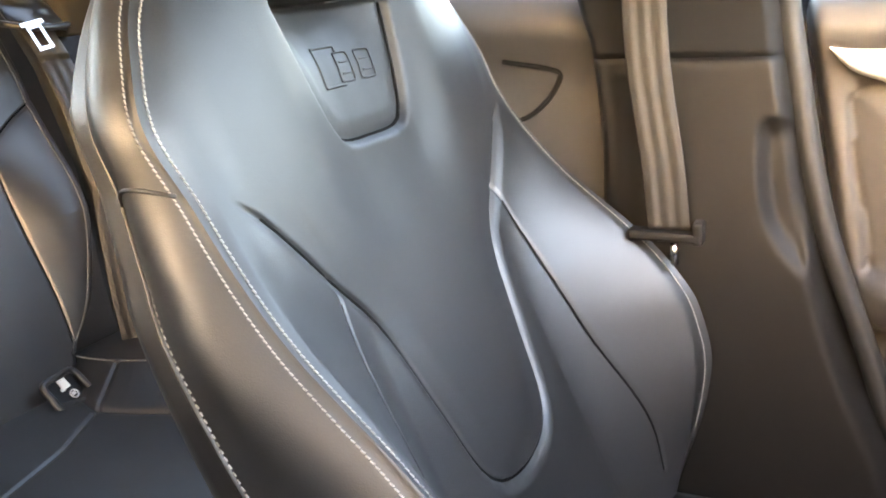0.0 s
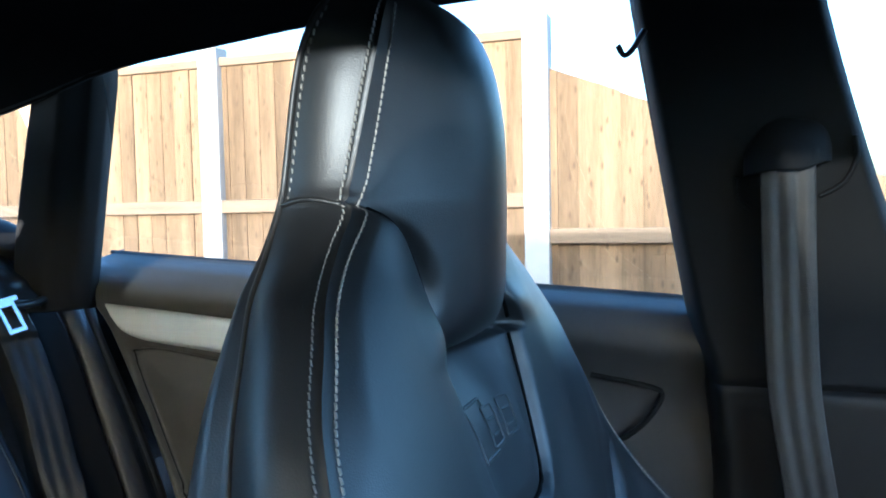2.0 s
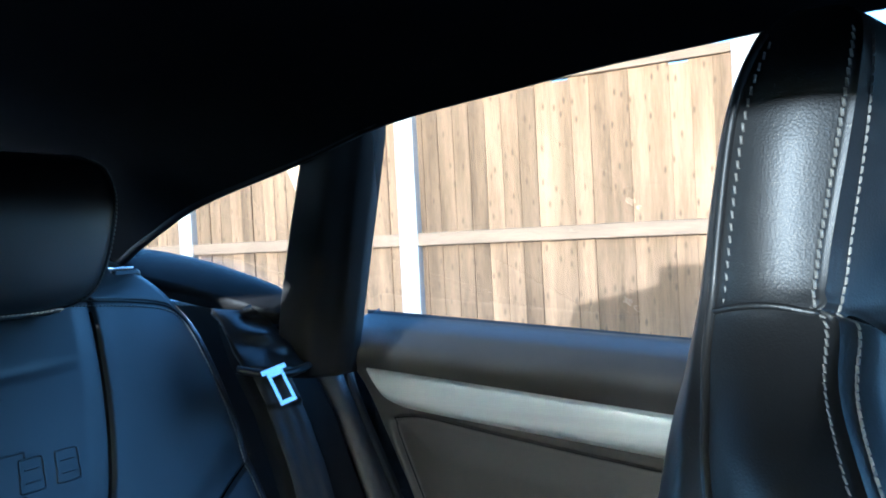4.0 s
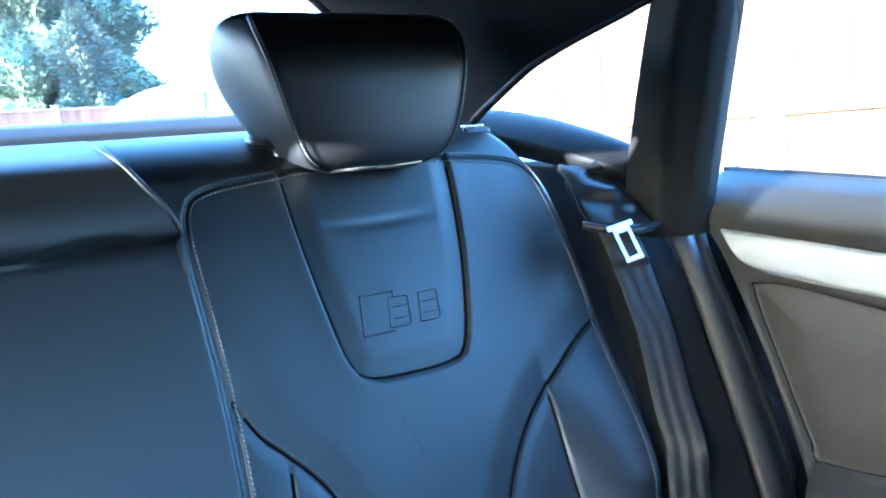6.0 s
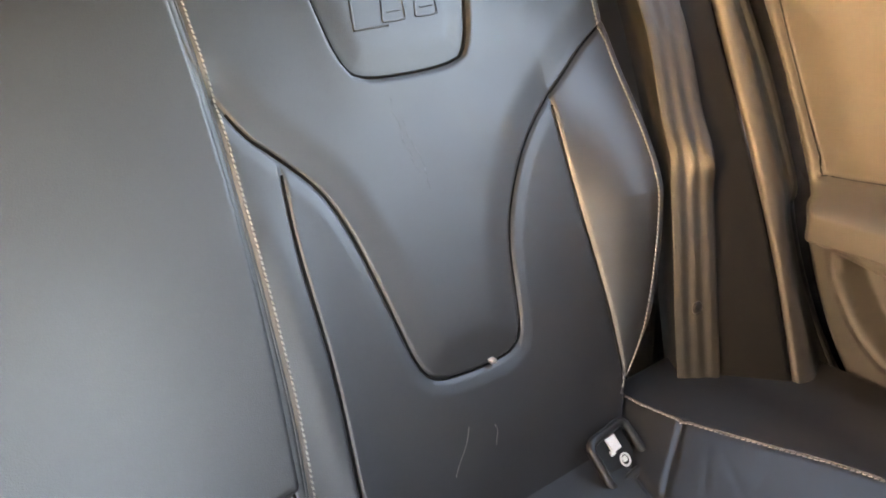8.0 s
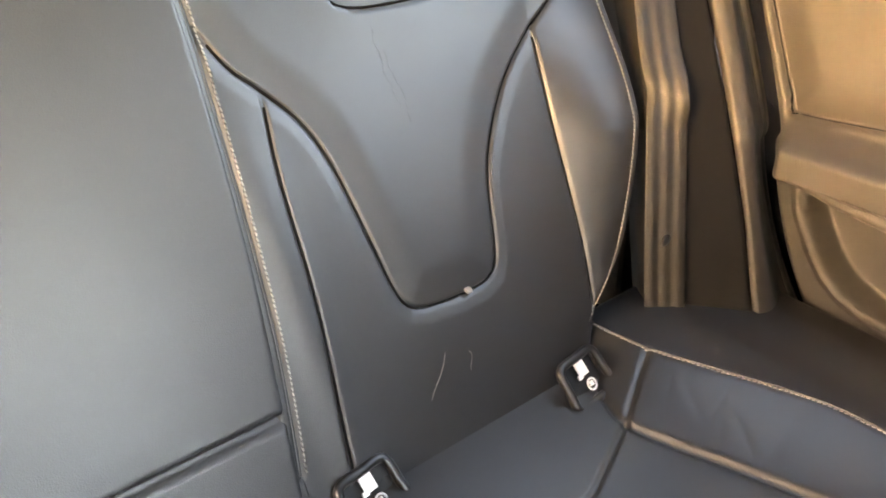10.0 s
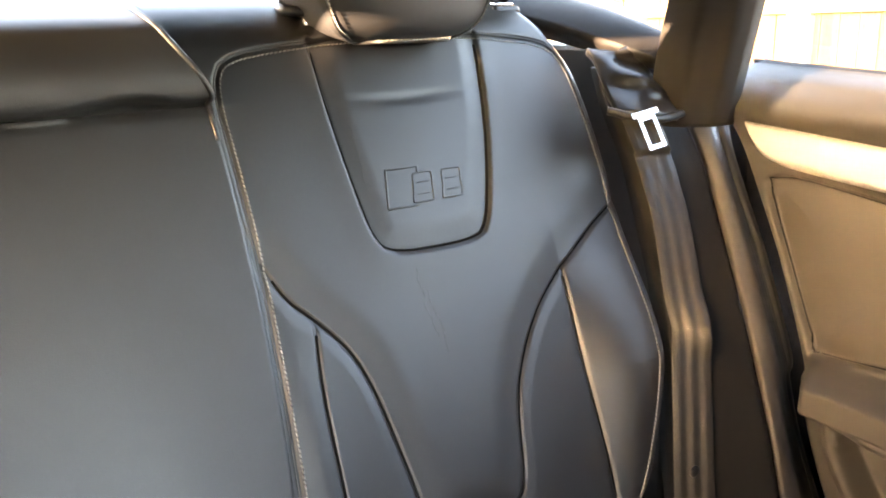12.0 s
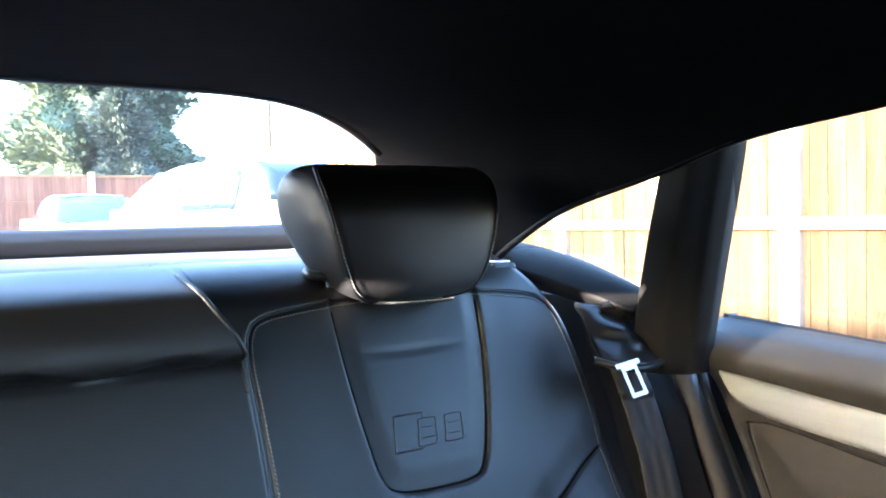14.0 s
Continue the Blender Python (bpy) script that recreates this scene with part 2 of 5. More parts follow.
def line_dist(U, V, line):
    """The distance of every (U, V) from a line in the plane."""
    if len(line) > 70:
        line = np.vstack([line[:-1:3], line[-1:]])
    U, V = np.asarray(U, np.float32), np.asarray(V, np.float32)
    best = np.full(np.broadcast(U, V).shape, 1e9, np.float32)
    for (x0, y0), (x1, y1) in zip(line[:-1], line[1:]):
        dx, dy = x1 - x0, y1 - y0
        L2 = dx * dx + dy * dy + 1e-15
        t = np.clip(((U - x0) * dx + (V - y0) * dy) / L2, 0, 1)
        best = np.minimum(best, (U - x0 - t * dx) ** 2 + (V - y0 - t * dy) ** 2)
    return np.sqrt(best)


def inside(U, V, poly):
    res = np.zeros(U.shape, bool)
    for (x0, y0), (x1, y1) in zip(poly, np.roll(poly, -1, 0)):
        if abs(y1 - y0) > 1e-9:
            res ^= ((y0 > V) != (y1 > V)) & (U < (x1 - x0) * (V - y0) / (y1 - y0) + x0)
    return res


def sstep(x, a, b):
    t = np.clip((x - a) / (b - a), 0, 1)
    return t * t * (3 - 2 * t)


def lerp(x, xs, ys):
    """Smooth interpolation in a short table."""
    q = curve_pts(list(zip(xs, ys)), 200)
    return np.interp(x, q[:, 0], q[:, 1])


def tube(name, pts, radius, material, parent=None, label="", sides=8, flat=1.0):
    p = np.array(pts, float)
    t = np.gradient(p, axis=0)
    t /= np.linalg.norm(t, axis=1)[:, None] + 1e-12
    ref = np.array((0.13, 0.21, 0.97)) if abs(t[:, 2]).mean() < 0.9 else np.array((0.97, 0.1, 0.05))
    a = np.cross(t, ref)
    a /= np.linalg.norm(a, axis=1)[:, None]
    b = np.cross(t, a)
    ang = np.linspace(0, 2 * np.pi, sides, endpoint=False)
    P = p[:, None] + radius * (np.cos(ang)[None, :, None] * a[:, None] + flat * np.sin(ang)[None, :, None] * b[:, None])
    return grid_mesh(name, P, material, parent, label, closed_u=True, caps=True)


def box_bm(bm, lo, hi, bevel=0.0, m=None):
    r = bmesh.ops.create_cube(bm, size=1.0)
    lo, hi = Vector(lo), Vector(hi)
    for v in r["verts"]:
        v.co = Vector([(lo[i] + hi[i]) / 2 + v.co[i] * (hi[i] - lo[i]) for i in range(3)])
        if m:
            v.co = m @ v.co
    if bevel:
        e = {e for v in r["verts"] for e in v.link_edges}
        bmesh.ops.bevel(bm, geom=list(e), offset=bevel, segments=2, affect="EDGES", profile=0.5)
    return r["verts"]


def box(name, lo, hi, material, parent=None, label="", bevel=0.0, m=None):
    bm = bmesh.new()
    box_bm(bm, lo, hi, bevel, m)
    return part(name, bm, material, parent, label)


def thing(name, label, category, group="", at=(0, 0, 0)):
    ob = new(name)
    ob.location = at
    return tagged(ob, label, category, group)


def stitches(name, pts, normals, parent, pitch=0.0055, length=0.0040, width=0.0008, label="", side=0.0):
    """Short threads laid one behind the other along a line on leather."""
    p, nn = np.array(pts, float), np.array(normals, float)
    s = np.r_[0, np.cumsum(np.linalg.norm(np.diff(p, axis=0), axis=1))]
    verts, faces = [], []
    for u in np.arange(pitch, s[-1] - pitch, pitch):
        c = np.array([np.interp(u, s, p[:, i]) for i in range(3)])
        f = np.array([np.interp(u + length / 2, s, p[:, i]) for i in range(3)])
        n = np.array([np.interp(u, s, nn[:, i]) for i in range(3)])
        n /= np.linalg.norm(n)
        t = (f - c) / (np.linalg.norm(f - c) + 1e-12)
        w = np.cross(n, t)
        t = t * 0.97 + w * 0.22
        c = c + w * side
        k = len(verts)
        for a, b, h in ((-1, -1, 0), (-1, 1, 0), (1, 1, 0), (1, -1, 0), (-0.6, -0.6, 1), (-0.6, 0.6, 1), (0.6, 0.6, 1), (0.6, -0.6, 1)):
            verts.append(c + t * a * length / 2 + w * b * width + n * (h * 0.0012 - 0.0004))
        faces += [(k + 4, k + 5, k + 6, k + 7)] + [(k + i, k + (i + 1) % 4, k + 4 + (i + 1) % 4, k + 4 + i) for i in range(4)]
    return raw(name, verts, faces, THREAD, parent, label, smooth=False)


# ---- the car's shell ----
def z_edge(y):
    return lerp(y, [-1.0, -0.5, 0.12, 0.40, 0.55, 0.70, 0.82, 1.00, 1.11, 1.25, 1.60], [1.02, 1.12, 1.160, 1.156, 1.144, 1.128, 1.098, 1.057, 1.012, 0.955, 0.93])


def z_mid(y):
    return lerp(y, [-1.0, -0.4, 0.4, 0.9, 1.3, 1.6], [1.17, 1.25, 1.265, 1.26, 1.247, 1.235])


def roof_z(x, y):
    return z_edge(y) + (z_mid(y) - z_edge(y)) * (1 - np.abs(x / 0.60) ** 5) + (0.015 + 0.02 * sstep(y, 0.5, 0.9)) * sstep(-x, 0.40, 0.60)


def headliner():
    xs = np.sin(np.linspace(-np.pi / 2, np.pi / 2, 61)) * 0.60
    P = np.zeros((90, 61, 3))
    for j, x in enumerate(xs):
        end = 1.30 + 0.22 * sstep(abs(x), 0.44, 0.585)
        y = np.linspace(-0.64, end, 90)
        P[:, j] = np.stack([np.full(90, x), y, roof_z(x, y)], 1)
    ob = grid_mesh("ceiling", P, LINER, flip=True)
    thick(ob, 0.018, -1.0)
    return tagged(ob, "black cloth headliner curving down to the rear pillars", "headliner", kind="structure")


ceiling = headliner()
yy = np.linspace(-0.80, 1.50, 70)
for side in (1, -1):
    rail = tube("trim", np.stack([np.full(70, 0.603 * side), yy, z_edge(yy) + 0.007 + (0 if side > 0 else 0.015 + 0.02 * sstep(yy, 0.5, 0.9))], 1), 0.007, RUBBER, sides=10)
    tagged(rail, "black rubber seal along the roof rail", "seal", kind="structure")
hx = np.linspace(-0.47, 0.47, 40)
tagged(tube("trim", np.stack([hx, 1.303 + 0.0 * hx, roof_z(hx, 1.30 + 0 * hx) + 0.004], 1), 0.010, PLASTIC, sides=8), "black trim above the rear glass", "trim", kind="structure")

# the outer roof skin, floor pan and the plain walls that close the cabin
oy, ox = np.meshgrid(np.linspace(-0.66, 1.32, 40), np.linspace(-0.63, 0.63, 31), indexing="ij")
oz = z_mid(oy) + 0.032 - 0.10 * np.abs(ox / 0.63) ** 3
roof = grid_mesh("roof", np.stack([ox, oy, oz], -1), GREY_PAINT)
thick(roof, 0.01, 0)
tagged(roof, "dark painted car roof", "car roof", kind="structure")
tagged(box("floor", (-0.78, -1.3, 0.16), (0.80, 1.5, 0.19), CARPET, bevel=0.004), "black carpeted car floor", "floor", kind="structure")
tagged(box("wall_front", (-0.74, -1.30, 0.19), (0.74, -1.12, 0.95), TRIM, bevel=0.02), "dark dashboard bulkhead", "wall", kind="structure")
# out of view; added to keep low windscreen light off the rear seat
for nm, lo, hi, lab in (("wall_dash", (-0.74, -1.13, 0.45), (0.74, -0.70, 0.93), "dark padded dashboard"), ("wall_console", (-0.09, -0.72, 0.19), (0.09, 0.30, 0.40), "dark console between the front seats")):
    tagged(box(nm, lo, hi, TRIM_HARD, bevel=0.03), lab, "wall", kind="structure")
# the windscreen ahead closes the cabin
wx, wv = np.meshgrid(np.linspace(-0.62, 0.62, 21), np.linspace(0, 1, 10), indexing="xy")
wy = -0.64 - 0.62 * wv + 0.10 * (wx / 0.62) ** 2
wz = z_mid(-0.64 + 0 * wv) + (0.93 - z_mid(-0.64 + 0 * wv)) * wv - 0.10 * np.abs(wx / 0.62) ** 4 * (1 - wv)
ws = grid_mesh("window_front", np.stack([wx, wy, wz], -1), CLEAR)
ws.visible_shadow = False
tagged(ws, "clear sloping windscreen of the car", "window", kind="structure")
# boot walls and tailgate below the rear glass
tagged(box("wall_tail", (-0.70, 1.72, 0.19), (0.70, 1.76, 0.99), TRIM, bevel=0.01), "dark tailgate trim", "wall", kind="structure")


# ---- rear glass, parcel shelf ----
gx, gs = np.meshgrid(np.linspace(-0.60, 0.60, 25), np.linspace(0, 1, 12), indexing="xy")
gy = 1.31 + 0.50 * gs - 0.03 * (gx / 0.6) ** 2
gz = 1.268 - 0.235 * gs - 0.10 * np.abs(gx / 0.6) ** 4 * (1 - gs) - 0.02 * (gx / 0.6) ** 2
rg = grid_mesh("window_rear", np.stack([gx, gy, gz], -1), REAR_GLASS, flip=True)
rg.visible_shadow = False
tagged(rg, "sloping rear window of the car, tinted to dim the view", "window", kind="structure")
sx, sv = np.meshgrid(np.linspace(-0.66, 0.66, 30), np.linspace(0, 1, 60), indexing="xy")
shelf_y = 1.14 + 0.68 * sv
shelf_z = lerp(sv, [0, 0.10, 0.16, 0.20, 0.30, 0.36, 0.42, 0.60, 0.80, 1.0], [0.930, 0.968, 0.972, 0.964, 0.970, 0.990, 0.996, 0.998, 1.000, 0.990]) + 0.0 * sx
shelf_z = shelf_z - 0.008 * np.abs(sx / 0.66) ** 2
shelf = grid_mesh("parcel_shelf", np.stack([sx, shelf_y, shelf_z], -1), SHELF)
thick(shelf, 0.02, -1)
tagged(shelf, "dark grey parcel shelf with raised ribs below the rear window", "parcel shelf")
for sd in (1, -1):
    hy = np.linspace(1.25, 1.80, 24)
    htop = 1.150 - 0.125 * (hy - 1.25) / 0.55
    hv = np.linspace(0, 1, 5)[:, None]
    hz = 0.90 + (htop - 0.90)[None] * hv
    hatch = grid_mesh("wall_hatch", np.stack([sd * (0.70 - 0.075 * hv + 0 * hz), np.broadcast_to(hy, hz.shape), hz], -1), GREY_PAINT)
    thick(hatch, 0.012, 0)
    tagged(hatch, "dark painted body panel beside the rear window", "body panel", kind="structure")
sill = tube("trim", np.stack([np.linspace(-0.66, 0.66, 40), 1.76 - 0.03 * np.linspace(-1, 1, 40) ** 2, np.full(40, 1.022)], 1), 0.020, PLASTIC, sides=10, flat=1.4)
tagged(sill, "black edge of the tailgate below the rear glass", "trim", kind="structure")


# ---- the side with the doors ----
def belt_z(y):
    return 0.851 + (np.asarray(y) - 0.0) * 0.064


INSERT = curve_pts([(0.824, 0.757), (0.786, 0.665), (0.744, 0.576), (0.725, 0.566), (0.50, 0.585), (0.32, 0.578), (0.27, 0.59), (0.26, 0.64), (0.27, 0.705), (0.33, 0.724), (0.48, 0.737), (0.66, 0.757), (0.77, 0.771), (0.812, 0.770)], 200, closed=True)
POCKET = curve_pts([(0.706, 0.482), (0.690, 0.440), (0.646, 0.384), (0.57, 0.360), (0.30, 0.35), (0.25, 0.46), (0.5, 0.462), (0.66, 0.474)], 120, closed=True)


def door_edge(Z):
    return lerp(Z, [0.24, 0.283, 0.307, 0.37, 0.452, 0.52, 0.55, 0.665, 0.713, 0.794, 0.845, 0.870, 0.890, 0.904, 0.912], [0.56, 0.615, 0.658, 0.704, 0.742, 0.762, 0.762, 0.807, 0.830, 0.869, 0.884, 0.889, 0.886, 0.877, 0.862])


def door_x(Yg, Zg):
    """The inner face of the rear door trim."""
    inset = np.zeros_like(Yg)
    top = belt_z(Yg) - Zg
    inset += 0.030 * np.exp(-(((top - 0.045) / 0.040) ** 2))
    inset -= 0.024 * np.clip(1 - top / 0.016, 0, 1) ** 2
    dist = line_dist(Yg, Zg, INSERT)
    stp = sstep(np.where(inside(Yg, Zg, INSERT), dist, -dist), -0.003, 0.004)
    inset += stp * (-0.008 + 0.007 * sstep(dist, 0, 0.05)) + (1 - stp) * 0.002 - 0.004 * np.exp(-((dist / 0.003) ** 2))
    # armrest
    arm = sstep(Zg, 0.494, 0.512) * sstep(-Zg, -0.566, -0.540)
    inset += (0.052 * arm + 0.004 * sstep(Zg, 0.482, 0.492) * sstep(-Zg, -0.512, -0.500)) * sstep(Yg, 0.752, 0.715)
    # pocket
    pd = line_dist(Yg, Zg, POCKET)
    inset += np.where(inside(Yg, Zg, POCKET), -0.034 * sstep(pd, 0.0, 0.012), 0.004 * np.exp(-(((pd - 0.006) / 0.006) ** 2)))
    inset -= 0.022 * np.clip(1 - (door_edge(Zg) - Yg) / 0.016, 0, 1) ** 2
    return 0.760 - inset - 0.012 * sstep(Zg, 0.8, 0.3)


def rear_door():
    door = thing("rear_door", "dark rear car door with aluminium strip and padded insert", "car door")
    U, V = np.meshgrid(np.linspace(0.02, 1, 300), np.linspace(0, 1, 300), indexing="xy")
    Zg = 0.24 + 0.67 * V
    Yg = 0.02 + (door_edge(Zg) - 0.02) * U
    Zg = 0.24 + (belt_z(Yg) + 0.004 - 0.24) * V
    ob = grid_mesh("panel", np.stack([door_x(Yg, Zg), Yg, Zg], -1), TRIM, door, "dark soft door trim with padded insert, armrest and pocket")
    thick(ob, 0.02, 1)
    # black tube puts the groove's shade round the insert
    tube("seam", np.column_stack([door_x(INSERT[:, 0], INSERT[:, 1]) + 0.0006, INSERT]), 0.0012, SEAM_SHADE, door, "black tube painting shade into the crease round the padded insert", sides=6)
    # aluminium strip with a pointed rear end
    n = 70
    yv = np.linspace(0.30, 0.845, n)
    topz = 0.771 + 0.080 * yv
    botz = topz - lerp(yv, [0.30, 0.50, 0.74, 0.80, 0.828, 0.845], [0.050, 0.048, 0.046, 0.042, 0.030, 0.004])
    k = np.linspace(0, 1, 9)[:, None]
    zz = topz[None] + (botz - topz)[None] * k
    xx = 0.7330 + 0.003 * (2 * k - 1) ** 10 + 0 * zz
    grid = np.stack([xx, np.broadcast_to(yv, zz.shape), zz], -1)
    st = grid_mesh("strip", grid, ALU, door, "brushed aluminium trim strip", flip=True)
    thick(st, 0.012, 1)
    # window glass, running a little behind the pillar at its foot
    gl_y, gl_v = np.meshgrid(np.linspace(0.0, 1.0, 20), np.linspace(0, 1, 8), indexing="xy")
    gl_y = 0.03 + (0.80 + 0.065 * (1 - gl_v)) * gl_y
    gz = belt_z(gl_y) - 0.02 + (z_edge(gl_y) - belt_z(gl_y) + 0.06) * gl_v
    gxx = 0.785 - 0.165 * gl_v
    g = grid_mesh("glass", np.stack([gxx, gl_y, gz], -1), GLASS, door, "side window glass with a dimming tint", flip=True)
    # daylight passes undimmed; only the view through the pane is darkened
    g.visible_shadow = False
    sl = tube("seal", np.stack([np.full(30, 0.777), np.linspace(0.03, 0.870, 30), belt_z(np.linspace(0.03, 0.870, 30)) + 0.001], 1), 0.0025, RUBBER, door, "black rubber window seal")
    return door


rear_door_trim = rear_door()
# front end of the pull recess on the rear door
tp = curve_pts([(0.175, 0.772), (0.112, 0.762), (0.098, 0.752), (0.116, 0.722), (0.145, 0.700), (0.175, 0.695)], 40)
tagged(tube("trim", np.stack([np.full(40, 0.742), tp[:, 0], tp[:, 1]], 1), 0.0035, TRIM_HARD, sides=6), "dark raised edge of a door recess", "trim", kind="structure")


def pillar_c():
    ob = thing("rear_pillar_trim", "dark plastic trim of the pillar beside the rear seat", "pillar trim")
    n, m = 60, 48
    v = np.linspace(0, 1, n)[:, None]
    u = np.linspace(0, 1, m)[None]
    z = 0.832 + (1.155 - 0.832) * v + 0 * u
    yr = lerp(v[:, 0], [0, 0.2, 0.5, 0.88, 1.0], [0.948, 0.935, 0.890, 0.826, 0.806])[:, None]
    yf = lerp(v[:, 0], [0, 0.2, 0.5, 0.88, 1.0], [0.866, 0.838, 0.798, 0.747, 0.735])[:, None]
    y = yr + (yf - yr) * u
    xb = 0.675 - 0.085 * v
    # a flat inner face that rolls over towards either window
    x = xb + 0.030 * np.clip((0.10 - u) / 0.10, 0, 1) ** 2 + 0.004 * (2 * u - 0.8) ** 2 + 0.028 * sstep(u, 0.55, 0.85) * (u - 0.55) / 0.45 + 0.030 * np.clip((u - 0.92) / 0.08, 0, 1) ** 2
    thick(grid_mesh("cover", np.stack([x + 0 * z, y, z], -1), PILLAR_TRIM, ob, flip=True), 0.012, 1)
    return ob


pillar_rear = pillar_c()

# quarter panel shelf below the small window, and its glass
n, m = 50, 24
v, u = np.meshgrid(np.linspace(0, 1, n), np.linspace(0, 1, m), indexing="ij")
qy = 0.925 + 0.415 * v
qz = lerp(qy, [0.86, 0.935, 1.00, 1.10, 1.216, 1.34], [0.912, 0.936, 0.958, 0.985, 1.004, 1.010])
qx = 0.56 + 0.15 * u + 0.10 * (1 - v) ** 1.5 * (1 - u)
qz2 = qz - 0.018 * (1 - u) ** 2 - 0.02 * np.clip((u - 0.85) / 0.15, 0, 1) ** 2 + 0.010 * np.sin(np.pi * u)
q = grid_mesh("trim", np.stack([qx, qy, qz2], -1), TRIM_HARD)
thick(q, 0.03, -1)
tagged(q, "dark trim ledge below the rear quarter window", "trim", kind="structure")
gy2, gv2 = np.meshgrid(np.linspace(0.86, 1.24, 16), np.linspace(0, 1, 6), indexing="xy")
qb = lerp(gy2, [0.86, 0.935, 1.00, 1.10, 1.24], [0.90, 0.930, 0.950, 0.975, 0.995])
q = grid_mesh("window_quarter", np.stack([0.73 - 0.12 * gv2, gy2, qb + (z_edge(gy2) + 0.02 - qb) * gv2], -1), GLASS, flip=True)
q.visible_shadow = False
tagged(q, "small triangular rear quarter window", "window", kind="structure")
FAR = Matrix.Scale(-1, 4, (1, 0, 0))
far_quarter = copy_thing(q, FAR)
far_quarter.visible_shadow = True
far_quarter.data = q.data.copy()
# unseen pane, darkened to weaken the sun entering here
far_quarter.data.materials[0] = FAR_DIM_GLASS
# body sides behind and below
for sd in (1, -1):
    tagged(box("wall_side", (0.79 * sd, -1.22, 0.19), (0.83 * sd, 1.76, 0.84), GREY_PAINT, bevel=0.01), "dark painted outer body side", "body side", kind="structure")
    tagged(box("wall_quarter", (0.715 * sd, 0.93, 0.19), (0.80 * sd, 1.76, 0.93), TRIM, bevel=0.01), "dark boot side wall", "wall", kind="structure")


def side_line(z):
    """The line down the middle of the belt on the side trim."""
    zk = [0.27, 0.346, 0.449, 0.519, 0.579, 0.638, 0.718, 0.759, 0.793, 0.898]
    return np.stack([lerp(z, zk, [0.566, 0.575, 0.589, 0.607, 0.625, 0.640, 0.652, 0.657, 0.662, 0.673]), lerp(z, zk, [0.738, 0.752, 0.776, 0.798, 0.822, 0.849, 0.882, 0.904, 0.925, 0.997]), z], 1)


def side_edge(z):
    """The front edge of the side trim, along the door opening."""
    zk = [0.27, 0.345, 0.419, 0.481, 0.597, 0.717, 0.773, 0.798, 0.849, 0.899]
    return np.stack([lerp(z, zk, [0.649, 0.658, 0.667, 0.676, 0.697, 0.714, 0.721, 0.724, 0.730, 0.734]), lerp(z, zk, [0.645, 0.680, 0.708, 0.733, 0.792, 0.855, 0.884, 0.901, 0.938, 0.963]), z], 1)


def wheelarch_trim():
    """The dark side bolster between the rear backrest and the door, with the door seal in front of it."""
    ob = thing("rear_side_trim", "dark padded side trim between rear backrest and door", "side trim")
    zv = np.linspace(0.27, 0.90, 80)
    S, R = side_line(zv), side_edge(zv)
    D = np.stack([np.full(80, 0.762), door_edge(zv) + 0.004, zv], 1)
    a = R - S
    L = S - a / np.linalg.norm(a, axis=1)[:, None] * 0.026
    u = np.linspace(0, 1, 40)[None, :, None]
    nrm = np.cross(a, (0, 0, 1.0))
    nrm /= np.linalg.norm(nrm, axis=1)[:, None]
    nrm = nrm * np.sign(nrm[:, 1:2])
    P = L[:, None] + (R - L)[:, None] * u + nrm[:, None] * (0.004 - 0.003 * np.sin(np.pi * u))
    P = P + nrm[:, None] * (0.010 * np.clip((u - 0.95) / 0.05, 0, 1) ** 2 + 0.05 * np.clip((0.08 - u) / 0.08, 0, 1) ** 2)
    thick(grid_mesh("pad", P, PILLAR_CLOTH, ob), 0.02, -1)
    # the rounded jamb between the pad and the door, and the rubber seal in it
    k = np.linspace(0, 1, 30)[None, :, None]
    J = R[:, None] + (D - R)[:, None] * k
    J = J + np.array((-0.35, -1.0, 0)) * (0.008 * np.sin(np.pi * np.clip(k / 0.55, 0, 1)) ** 0.8 - 0.006 * (k < 0.02)) + np.array((0.2, 1.0, 0)) * 0.008 * sstep(k, 0.55, 0.75)
    thick(grid_mesh("edge_trim", J, TRIM, ob, "brown grained plastic jamb trim"), 0.006, -1)
    tube("door_seal", J[:, 26] + np.array((0.0, 0.004, 0)), 0.006, RUBBER, ob, "black rubber door seal", sides=12)
    return ob


wheelarch_trim()


